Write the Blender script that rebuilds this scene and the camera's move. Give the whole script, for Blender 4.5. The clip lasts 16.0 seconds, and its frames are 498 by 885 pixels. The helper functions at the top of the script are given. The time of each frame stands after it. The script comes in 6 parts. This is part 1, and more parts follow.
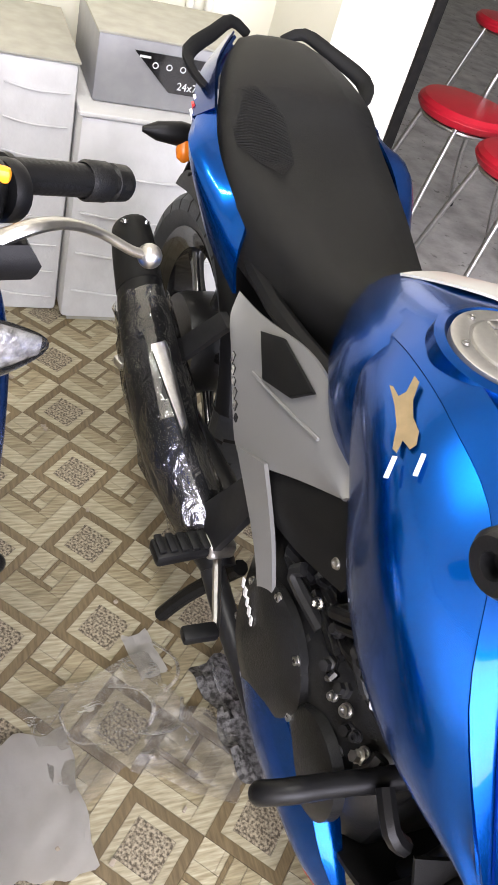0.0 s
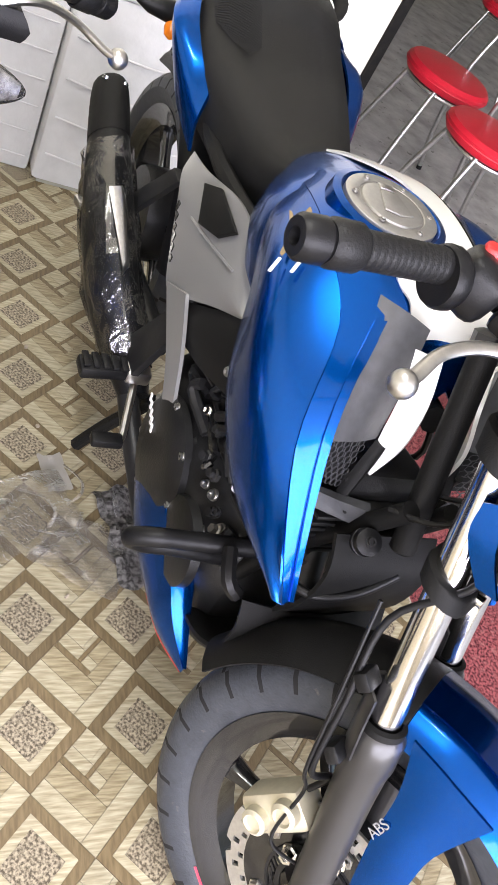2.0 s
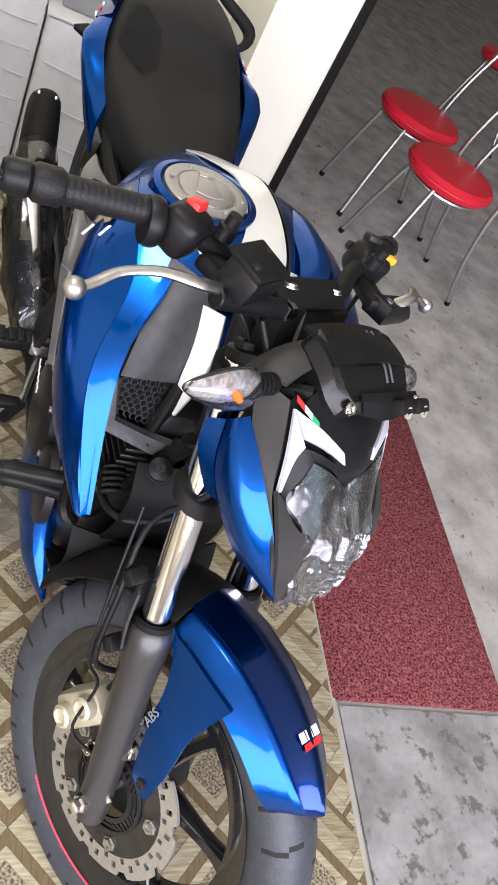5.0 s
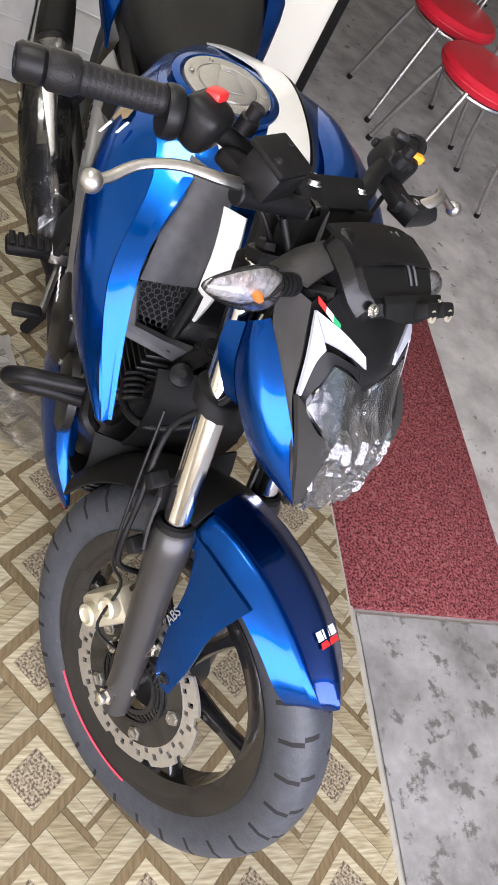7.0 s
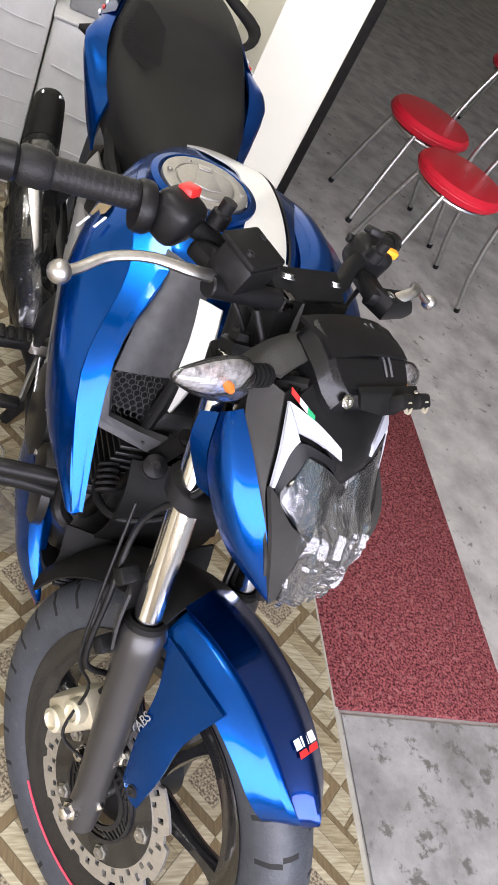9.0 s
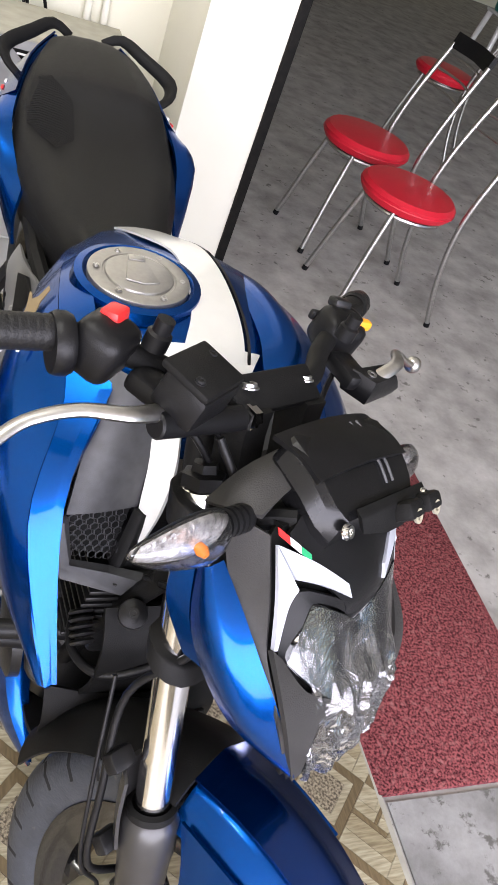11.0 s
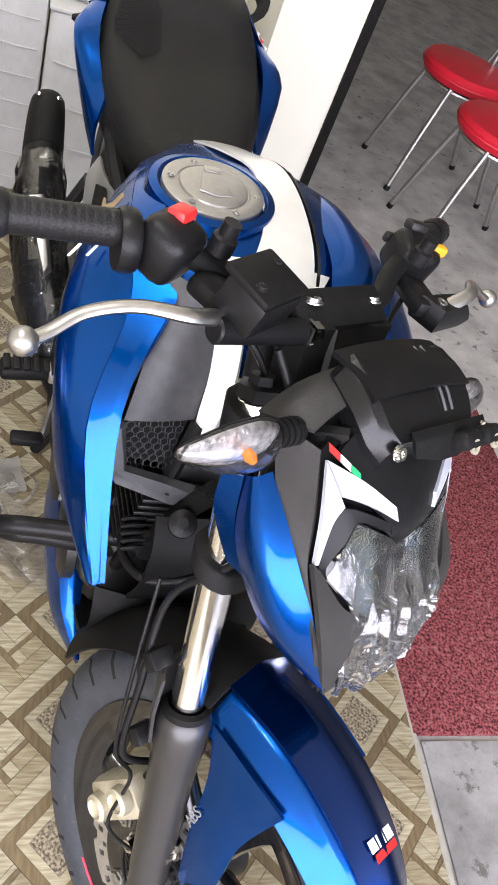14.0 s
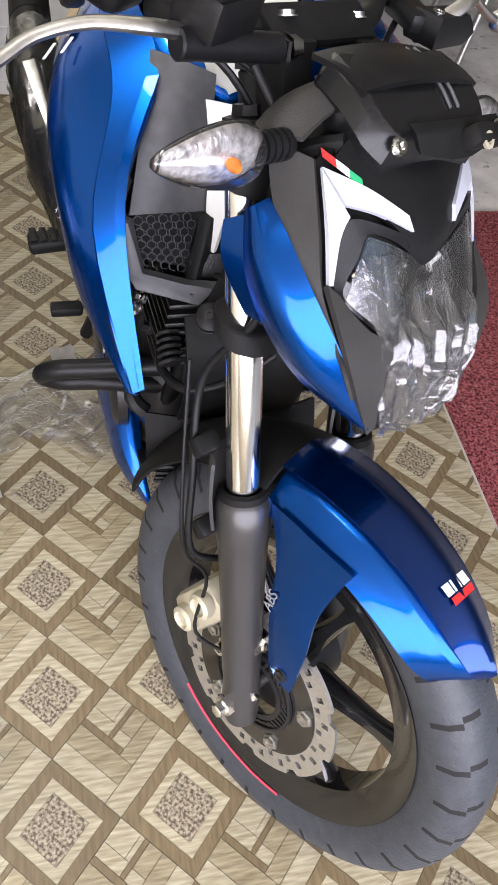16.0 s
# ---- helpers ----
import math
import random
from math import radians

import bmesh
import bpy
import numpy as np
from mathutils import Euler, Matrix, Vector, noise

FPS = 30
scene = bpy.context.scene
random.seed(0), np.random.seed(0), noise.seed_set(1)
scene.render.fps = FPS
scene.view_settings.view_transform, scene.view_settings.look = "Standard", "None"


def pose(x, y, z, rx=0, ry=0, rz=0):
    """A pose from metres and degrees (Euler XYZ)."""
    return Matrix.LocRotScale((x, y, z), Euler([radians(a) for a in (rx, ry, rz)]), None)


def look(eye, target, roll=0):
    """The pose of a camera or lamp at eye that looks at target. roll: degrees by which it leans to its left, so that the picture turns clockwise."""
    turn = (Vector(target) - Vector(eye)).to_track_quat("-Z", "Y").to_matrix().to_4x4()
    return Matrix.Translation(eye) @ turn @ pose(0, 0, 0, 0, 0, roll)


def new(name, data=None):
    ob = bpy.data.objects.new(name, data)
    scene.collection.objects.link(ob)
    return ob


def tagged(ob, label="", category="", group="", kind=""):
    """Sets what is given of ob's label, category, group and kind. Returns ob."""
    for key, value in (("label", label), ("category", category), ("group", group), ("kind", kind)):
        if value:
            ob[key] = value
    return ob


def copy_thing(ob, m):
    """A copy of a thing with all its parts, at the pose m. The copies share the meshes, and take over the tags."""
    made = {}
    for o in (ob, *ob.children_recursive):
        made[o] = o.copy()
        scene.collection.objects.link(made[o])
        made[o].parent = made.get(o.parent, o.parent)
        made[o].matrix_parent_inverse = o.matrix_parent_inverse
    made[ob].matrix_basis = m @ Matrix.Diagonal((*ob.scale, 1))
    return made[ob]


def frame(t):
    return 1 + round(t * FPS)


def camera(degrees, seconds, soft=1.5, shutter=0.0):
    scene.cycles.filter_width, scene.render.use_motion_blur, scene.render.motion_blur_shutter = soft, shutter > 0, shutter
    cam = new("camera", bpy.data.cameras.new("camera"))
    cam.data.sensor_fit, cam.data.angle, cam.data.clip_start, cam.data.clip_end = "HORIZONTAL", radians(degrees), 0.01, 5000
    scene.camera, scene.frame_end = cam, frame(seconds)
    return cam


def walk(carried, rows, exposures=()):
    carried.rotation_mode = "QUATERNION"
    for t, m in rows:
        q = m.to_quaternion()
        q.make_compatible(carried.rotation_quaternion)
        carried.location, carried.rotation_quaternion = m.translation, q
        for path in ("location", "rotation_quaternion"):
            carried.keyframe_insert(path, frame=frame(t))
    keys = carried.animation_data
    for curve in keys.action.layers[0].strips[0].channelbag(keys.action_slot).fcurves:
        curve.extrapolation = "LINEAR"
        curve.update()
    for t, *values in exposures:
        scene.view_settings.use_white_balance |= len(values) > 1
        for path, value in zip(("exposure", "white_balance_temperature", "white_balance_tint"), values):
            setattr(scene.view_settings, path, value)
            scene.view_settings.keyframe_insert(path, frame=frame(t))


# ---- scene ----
cam = camera(35.9, 16.0)
PATH = [
    (0, (-0.278, -0.178, 1.236), (0.474, 1.133, -0.074), 19.3),
    (0.5, (-0.293, -0.282, 1.254), (0.408, 1.032, -0.081), 20.2),
    (1, (-0.309, -0.35, 1.258), (0.476, 0.933, -0.061), 25.5),
    (1.5, (-0.329, -0.402, 1.258), (0.518, 0.852, -0.05), 31.2),
    (2, (-0.297, -0.44, 1.251), (0.599, 0.751, -0.083), 34.7),
    (2.5, (-0.22, -0.477, 1.286), (0.684, 0.713, -0.043), 37.1),
    (3, (-0.147, -0.543, 1.333), (0.742, 0.712, 0.054), 38.5),
    (3.2, (-0.131, -0.574, 1.35), (0.758, 0.702, 0.092), 38.4),
    (5.3, (-0.076, -0.686, 1.396), (0.706, 0.597, 0.075), 33.6),
    (5.5, (-0.072, -0.694, 1.396), (0.711, 0.548, 0.038), 34.2),
    (6, (-0.061, -0.699, 1.39), (0.725, 0.447, -0.048), 35.9),
    (6.5, (-0.065, -0.695, 1.387), (0.723, 0.42, -0.074), 36.7),
    (7, (-0.074, -0.691, 1.385), (0.704, 0.44, -0.07), 36.6),
    (7.5, (-0.082, -0.685, 1.385), (0.68, 0.469, -0.06), 36.3),
    (8, (-0.084, -0.681, 1.385), (0.662, 0.512, -0.036), 35.8),
    (8.5, (-0.074, -0.679, 1.384), (0.699, 0.571, 0.028), 35.3),
    (9, (-0.05, -0.675, 1.376), (0.712, 0.635, 0.072), 33.7),
    (9.5, (-0.025, -0.644, 1.363), (0.68, 0.72, 0.082), 29.6),
    (10, (-0.02, -0.591, 1.369), (0.733, 0.803, 0.148), 25.6),
    (12.5, (0.022, -0.457, 1.346), (0.817, 0.787, -0.004), 25.8),
    (13, (0.005, -0.458, 1.349), (0.819, 0.74, -0.03), 27.7),
    (13.5, (-0.002, -0.469, 1.34), (0.768, 0.731, -0.063), 28.3),
    (14, (0.01, -0.525, 1.345), (0.647, 0.75, -0.058), 26.4),
    (14.5, (0.022, -0.582, 1.343), (0.543, 0.771, -0.035), 23.6),
    (15, (0.042, -0.621, 1.339), (0.527, 0.725, -0.059), 20.4),
    (15.5, (0.055, -0.64, 1.301), (0.506, 0.612, -0.192), 16.1),
    (16, (0.074, -0.639, 1.247), (0.506, 0.513, -0.329), 12.2),
]
walk(cam, [(t, look(eye, target, roll)) for t, eye, target, roll in PATH], exposures=[(0, 1.45), (1.5, 1.45), (2.5, 1.4), (3, 1.05), (5.5, 0.92), (10, 0.98), (12.5, 1.05), (14, 1.05), (16, 0.9)])

# ---- world and light ----
world = bpy.data.worlds.new("sky")
scene.world = world
world.use_nodes = True
wn = world.node_tree.nodes
sky = wn.new("ShaderNodeTexSky")
sky.sky_type, sky.sun_disc, sky.sun_elevation, sky.sun_rotation = "NISHITA", False, radians(48), radians(200)
world.node_tree.links.new(sky.outputs[0], wn["Background"].inputs[0])
wn["Background"].inputs[1].default_value = 0.1


def area_lamp(name, m, sx, sy, watts, colour=(1, 1, 1)):
    data = bpy.data.lights.new(name, "AREA")
    data.shape, data.size, data.size_y, data.energy, data.color = "RECTANGLE", sx, sy, watts, colour
    ob = new(name, data)
    ob.matrix_world = m
    return ob


# daylight through the wide open shop front behind the camera
area_lamp("shopfront_daylight", look((0.1, -3.6, 1.75), (0.3, 0.6, 0.6)), 6.4, 2.2, 255, (0.915, 0.87, 1.0))
# an added fill light under the ceiling, no known fixture there
area_lamp("strip_lamp_light", look((-0.6, 0.2, 2.95), (-0.6, 0.2, 0)), 0.15, 1.2, 16, (1.0, 0.98, 0.94))

# ---- materials ----
def mat(name, base, rough=0.5, metal=0.0, dark=None, scale=40.0, mix=0.5, bump=0.0, bscale=None, coat=0.0, spec=0.5, detail=4.0, grain=0.5, big=None, bigscale=3.0, bigmix=0.3, bigfrom=0.5, trans=0.0, ior=1.45, aniso=None):
    m = bpy.data.materials.new(name)
    m.use_nodes = True
    n, l = m.node_tree.nodes, m.node_tree.links
    b = n["Principled BSDF"]
    b.inputs["Roughness"].default_value, b.inputs["Metallic"].default_value = rough, metal
    b.inputs["Coat Weight"].default_value, b.inputs["Coat Roughness"].default_value = coat, 0.04
    b.inputs["Specular IOR Level"].default_value = spec
    b.inputs["Transmission Weight"].default_value, b.inputs["IOR"].default_value = trans, ior
    co = n.new("ShaderNodeTexCoord")
    vec = co.outputs["Object"]
    if aniso:
        mp = n.new("ShaderNodeMapping")
        mp.inputs["Scale"].default_value = aniso
        l.new(vec, mp.inputs[0])
        vec = mp.outputs[0]
    col = None
    if dark is not None:
        t = n.new("ShaderNodeTexNoise")
        t.inputs["Scale"].default_value, t.inputs["Detail"].default_value, t.inputs["Roughness"].default_value = scale, detail, grain
        l.new(vec, t.inputs["Vector"])
        r = n.new("ShaderNodeMapRange")
        r.inputs[1].default_value, r.inputs[2].default_value = 0.5 - mix / 2, 0.5 + mix / 2
        l.new(t.outputs[0], r.inputs[0])
        mx = n.new("ShaderNodeMix")
        mx.data_type = "RGBA"
        mx.inputs[6].default_value, mx.inputs[7].default_value = (*dark, 1), (*base, 1)
        l.new(r.outputs[0], mx.inputs[0])
        col = mx.outputs[2]
    if big is not None:
        t = n.new("ShaderNodeTexNoise")
        t.inputs["Scale"].default_value, t.inputs["Detail"].default_value, t.inputs["Roughness"].default_value = bigscale, 10.0, grain
        l.new(co.outputs["Object"], t.inputs["Vector"])
        r = n.new("ShaderNodeMapRange")
        r.inputs[1].default_value, r.inputs[2].default_value = bigfrom, bigfrom + bigmix
        l.new(t.outputs[0], r.inputs[0])
        mx = n.new("ShaderNodeMix")
        mx.data_type = "RGBA"
        mx.inputs[7].default_value = (*big, 1)
        if col is None:
            mx.inputs[6].default_value = (*base, 1)
        else:
            l.new(col, mx.inputs[6])
        l.new(r.outputs[0], mx.inputs[0])
        col = mx.outputs[2]
    if col is None:
        b.inputs["Base Color"].default_value = (*base, 1)
    else:
        l.new(col, b.inputs["Base Color"])
    if bump:
        t = n.new("ShaderNodeTexNoise")
        t.inputs["Scale"].default_value, t.inputs["Detail"].default_value = bscale or scale, 3.0
        l.new(vec, t.inputs["Vector"])
        k = n.new("ShaderNodeBump")
        k.inputs["Strength"].default_value, k.inputs["Distance"].default_value = bump, 0.002
        l.new(t.outputs[0], k.inputs["Height"])
        l.new(k.outputs[0], b.inputs["Normal"])
    return m


def tint_random(m, amount=0.25):
    """Vary the colour of a material from object to object."""
    n, l = m.node_tree.nodes, m.node_tree.links
    b = n["Principled BSDF"]
    info = n.new("ShaderNodeObjectInfo")
    hs = n.new("ShaderNodeHueSaturation")
    r = n.new("ShaderNodeMapRange")
    r.inputs[3].default_value, r.inputs[4].default_value = 1 - amount, 1 + amount
    l.new(info.outputs["Random"], r.inputs[0])
    l.new(r.outputs[0], hs.inputs["Value"])
    if b.inputs["Base Color"].is_linked:
        src = b.inputs["Base Color"].links[0].from_socket
        l.new(src, hs.inputs["Color"])
    else:
        hs.inputs["Color"].default_value = b.inputs["Base Color"].default_value
    l.new(hs.outputs[0], b.inputs["Base Color"])
    return m


M = {}
M["blue"] = mat("blue_paint", (0.0, 0.066, 0.34), 0.26, 0.9, (0.0, 0.056, 0.28), 900, 0.6, coat=0.3, spec=0.2)
# darker copy of the same blue paint, its dim reflections put into the colour
M["deep"] = mat("blue_paint_shaded", (0.0, 0.026, 0.16), 0.22, 0.9, (0.0, 0.02, 0.125), 900, 0.6, coat=0.5, spec=0.2)
M["white"] = mat("white_paint", (0.72, 0.72, 0.70), 0.3, 0.0, (0.66, 0.66, 0.64), 30, 0.6, coat=0.6)
M["silver"] = mat("silver_paint", (0.33, 0.33, 0.325), 0.4, 0.5, (0.28, 0.28, 0.28), 700, 0.6, coat=0.3)
M["satin"] = mat("satin_black_plastic", (0.008, 0.008, 0.0085), 0.38, 0.0, (0.005, 0.005, 0.0055), 60, 0.6, 0.15, 900, spec=0.25)
M["matte"] = mat("matte_black_plastic", (0.0095, 0.0094, 0.0092), 0.56, 0.0, (0.006, 0.006, 0.006), 60, 0.6, 0.25, 700, spec=0.17)
M["maskgrey"] = mat("matte_dark_grey_plastic", (0.034, 0.033, 0.032), 0.5, 0.0, (0.027, 0.026, 0.025), 70, 0.6, 0.25, 700, spec=0.3)
M["grey"] = mat("grey_plastic", (0.088, 0.09, 0.096), 0.45, 0.2, (0.06, 0.06, 0.063), 80, 0.6, 0.12, 900)
M["gloss"] = mat("gloss_black", (0.012, 0.012, 0.013), 0.16, 0.0, (0.01, 0.01, 0.01), 50, 0.5, coat=0.5)
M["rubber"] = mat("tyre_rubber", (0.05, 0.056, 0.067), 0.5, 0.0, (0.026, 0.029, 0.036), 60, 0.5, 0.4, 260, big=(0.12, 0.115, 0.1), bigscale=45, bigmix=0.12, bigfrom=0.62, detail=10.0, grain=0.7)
# near-black tone that paints in the shade of recesses
M["recess_shade"] = mat("painted_recess_shade", (0.008, 0.008, 0.009), 0.8, 0.0, (0.005, 0.005, 0.005), 60, 0.5)
M["grip"] = mat("grip_rubber", (0.009, 0.009, 0.0095), 0.48, 0.0, (0.006, 0.006, 0.006), 40, 0.6, 0.3, 500, spec=0.3)
M["seat"] = mat("seat_vinyl", (0.0125, 0.0124, 0.012), 0.5, 0.0, (0.008, 0.008, 0.0078), 90, 0.6, 0.5, 1400, spec=0.2)
M["chrome"] = mat("chrome", (0.82, 0.81, 0.79), 0.13, 1.0)
M["steel"] = mat("brushed_steel", (0.56, 0.55, 0.53), 0.33, 1.0, (0.42, 0.41, 0.4), 120, 0.6)
M["disc"] = mat("brake_disc_steel", (0.62, 0.61, 0.59), 0.36, 0.9, (0.5, 0.49, 0.47), 200, 0.6)
M["fork"] = mat("fork_leg_grey_paint", (0.042, 0.042, 0.043), 0.34, 0.4, (0.04, 0.038, 0.037), 500, 0.6, coat=0.2)
M["engine"] = mat("engine_black", (0.02, 0.02, 0.0205), 0.36, 0.3, (0.012, 0.012, 0.012), 90, 0.6, 0.3, 400, spec=0.5)
M["gold"] = mat("caliper_pale_gold", (0.6, 0.56, 0.42), 0.42, 0.5, (0.5, 0.46, 0.35), 80, 0.6)
M["red"] = mat("red_plastic", (0.62, 0.03, 0.03), 0.35, 0.0, (0.5, 0.02, 0.02), 60, 0.6)
M["green"] = mat("green_sticker", (0.02, 0.3, 0.12), 0.4)
M["amber"] = mat("amber_lens", (0.85, 0.24, 0.01), 0.2, 0.0, (0.75, 0.18, 0.01), 90, 0.6, spec=0.7)
M["orange"] = mat("orange_button", (0.85, 0.33, 0.02), 0.4)
M["reflector"] = mat("lamp_reflector", (0.78, 0.79, 0.8), 0.2, 0.85, (0.07, 0.07, 0.073), 22, 0.16, 0.6, 60)
M["sticker"] = mat("tan_metal_emblem", (0.27, 0.2, 0.11), 0.4, 0.4, (0.2, 0.15, 0.08), 90, 0.6)
M["drl"] = mat("white_light_guide", (0.5, 0.52, 0.58), 0.3, 0.0, (0.43, 0.45, 0.51), 40, 0.6, coat=0.15)
M["facet"] = mat("faceted_signal_reflector", (0.66, 0.66, 0.66), 0.22, 0.5, (0.26, 0.25, 0.25), 130, 0.3, 0.9, 150)
M["smoke"] = mat("smoked_plastic", (0.009, 0.009, 0.0095), 0.24, 0.0, (0.006, 0.006, 0.0065), 60, 0.6, spec=0.35)
M["cap"] = mat("fuel_cap_grey_metal", (0.4, 0.39, 0.37), 0.38, 0.75, (0.34, 0.33, 0.31), 150, 0.6)
M["dark"] = mat("dark_metal", (0.03, 0.03, 0.032), 0.42, 0.5, (0.02, 0.02, 0.02), 90, 0.6)
M["tape"] = mat("red_rim_tape", (0.62, 0.06, 0.1), 0.35)
M["concrete"] = mat("grey_concrete", (0.46, 0.446, 0.425), 0.7, 0.0, (0.22, 0.212, 0.198), 7, 0.42, 0.35, 90, big=(0.14, 0.133, 0.122), bigscale=24, bigmix=0.06, bigfrom=0.62, detail=12.0, grain=0.62)
M["screed"] = mat("pale_smooth_screed", (0.35, 0.348, 0.342), 0.6, 0.0, (0.15, 0.147, 0.14), 4.0, 0.3, 0.3, 60, big=(0.11, 0.106, 0.098), bigscale=18, bigmix=0.06, bigfrom=0.545, detail=14.0, grain=0.7)
M["wall"] = mat("cream_wall_paint", (0.72, 0.7, 0.58), 0.7, 0.0, (0.66, 0.64, 0.52), 3, 0.6, 0.15, 120)
M["pillar"] = mat("white_wall_paint", (0.7, 0.685, 0.6), 0.65, 0.0, (0.66, 0.645, 0.56), 4, 0.6, 0.12, 120)
M["carpet"] = mat("dusty_red_carpet", (0.26, 0.075, 0.078), 0.95, 0.0, (0.045, 0.01, 0.013), 170, 0.26, 1.0, 240, big=(0.3, 0.13, 0.125), bigscale=60, bigmix=0.25, bigfrom=0.55, spec=0.1)
M["rug"] = mat("grey_rag_cloth", (0.28, 0.27, 0.26), 0.95, 0.0, (0.07, 0.066, 0.062), 110, 0.25, 1.0, 300, spec=0.1)
M["polythene"] = mat("white_packing_film", (0.66, 0.66, 0.65), 0.35, 0.0, (0.55, 0.55, 0.54), 18, 0.6, 0.8, 40)
M["cover"] = mat("grey_steel_cabinet", (0.3, 0.3, 0.3), 0.45, 0.2, (0.24, 0.24, 0.25), 30, 0.6, 0.1, 300)
M["dust"] = mat("dusty_top", (0.4, 0.39, 0.33), 0.8, 0.0, (0.3, 0.29, 0.24), 25, 0.6)
M["vinylred"] = mat("red_vinyl", (0.55, 0.012, 0.03), 0.35, 0.0, (0.48, 0.01, 0.025), 30, 0.6, 0.2, 300)
M["black"] = mat("black_paint", (0.006, 0.006, 0.006), 0.6, 0.0, (0.012, 0.011, 0.01), 60, 0.4, spec=0.1)
M["paper"] = mat("crumpled_paper", (0.36, 0.31, 0.24), 0.9, 0.0, (0.25, 0.21, 0.16), 30, 0.5, 0.5, 120)
M["sheet"] = mat("pale_packing_sheet", (0.52, 0.5, 0.46), 0.8, 0.0, (0.44, 0.42, 0.38), 18, 0.5, 0.4, 60)
M["printed"] = mat("white_print", (0.8, 0.8, 0.8), 0.4)


def film(name, tint, gloss, rough, bump, scale, milk=0.0):
    """Thin clear plastic: mostly see-through, with creased highlights."""
    m = bpy.data.materials.new(name)
    m.use_nodes = True
    n, l = m.node_tree.nodes, m.node_tree.links
    n.remove(n["Principled BSDF"])
    tr, gl, mx = n.new("ShaderNodeBsdfTransparent"), n.new("ShaderNodeBsdfGlossy"), n.new("ShaderNodeMixShader")
    tr.inputs[0].default_value, gl.inputs["Roughness"].default_value = (*tint, 1), rough
    fr, ad = n.new("ShaderNodeFresnel"), n.new("ShaderNodeMath")
    fr.inputs["IOR"].default_value = 1.35
    ad.inputs[1].default_value, ad.use_clamp = gloss, True
    no, bu, co = n.new("ShaderNodeTexNoise"), n.new("ShaderNodeBump"), n.new("ShaderNodeTexCoord")
    no.inputs["Scale"].default_value, no.inputs["Detail"].default_value, no.inputs["Distortion"].default_value = scale, 3.0, 1.5
    bu.inputs["Strength"].default_value, bu.inputs["Distance"].default_value = bump, 0.004
    l.new(co.outputs["Object"], no.inputs["Vector"])
    l.new(no.outputs[0], bu.inputs["Height"])
    for k in (gl.inputs["Normal"], fr.inputs["Normal"]):
        l.new(bu.outputs[0], k)
    l.new(fr.outputs[0], ad.inputs[0])
    l.new(ad.outputs[0], mx.inputs[0])
    l.new(tr.outputs[0], mx.inputs[1])
    l.new(gl.outputs[0], mx.inputs[2])
    df, m2 = n.new("ShaderNodeBsdfDiffuse"), n.new("ShaderNodeMixShader")
    df.inputs[0].default_value, m2.inputs[0].default_value = (0.85, 0.85, 0.85, 1), milk
    l.new(mx.outputs[0], m2.inputs[1])
    l.new(df.outputs[0], m2.inputs[2])
    l.new(m2.outputs[0], n["Material Output"].inputs[0])
    return m


M["wrap"] = film("clear_plastic_film", (0.94, 0.94, 0.94), 0.12, 0.08, 1.0, 34, 0.006)
M["lampfilm"] = film("clear_lamp_film", (0.96, 0.96, 0.96), 0.03, 0.05, 0.7, 26, 0.02)
M["lens"] = film("clear_lens", (0.97, 0.97, 0.97), 0.04, 0.04, 0.15, 120, 0.01)
M["bag"] = film("thin_hazy_bag", (0.97, 0.95, 0.92), 0.05, 0.3, 0.8, 45, 0.07)
# printed wood floor
M["wood_dark"] = tint_random(mat("floor_dark_wood", (0.185, 0.138, 0.073), 0.42, 0.0, (0.1, 0.073, 0.037), 26, 0.45, 0.1, 120, aniso=(7, 1, 1)), 0.14)
M["wood_light"] = tint_random(mat("floor_light_wood", (0.44, 0.4, 0.28), 0.4, 0.0, (0.24, 0.205, 0.125), 22, 0.34, 0.08, 120, aniso=(1, 9, 1)), 0.12)
M["wood_mid"] = tint_random(mat("floor_mid_wood", (0.36, 0.315, 0.2), 0.4, 0.0, (0.17, 0.135, 0.075), 20, 0.34, 0.08, 120, aniso=(1, 9, 1)), 0.16)
M["granite"] = tint_random(mat("floor_speckle", (0.36, 0.31, 0.22), 0.45, 0.0, (0.07, 0.055, 0.035), 190, 0.22, 0.1, 200), 0.08)


# ---- mesh helpers ----
def V(f, l, z):
    """A point of a motorcycle: metres ahead of the front axle, to its left, up."""
    return Vector((l, -f, z))


TURN_STACK = [Matrix.Identity(4)]


def part(name, bm, material, parent=None, label="", smooth=38):
    if TURN_STACK[-1] != Matrix.Identity(4):
        bm.transform(TURN_STACK[-1])
    bmesh.ops.recalc_face_normals(bm, faces=bm.faces)
    for f in bm.faces:
        f.smooth = True
    lim = radians(smooth)
    for e in bm.edges:
        if len(e.link_faces) == 2 and e.calc_face_angle(0) > lim:
            e.smooth = False
    me = bpy.data.meshes.new(name)
    bm.to_mesh(me)
    bm.free()
    me.materials.append(M[material] if isinstance(material, str) else material)
    ob = new(name, me)
    ob.parent = parent
    return tagged(ob, label) if label else ob


def thing(name, label, category, group="", kind="", m=None):
    ob = new(name)
    ob.empty_display_size = 0.1
    if m is not None:
        ob.matrix_world = m
    return tagged(ob, label, category, group, kind)


def frame_of(d):
    d = Vector(d).normalized()
    a = d.cross(Vector((0, 0, 1)) if abs(d.z) < 0.9 else Vector((1, 0, 0))).normalized()
    return a, d.cross(a), d


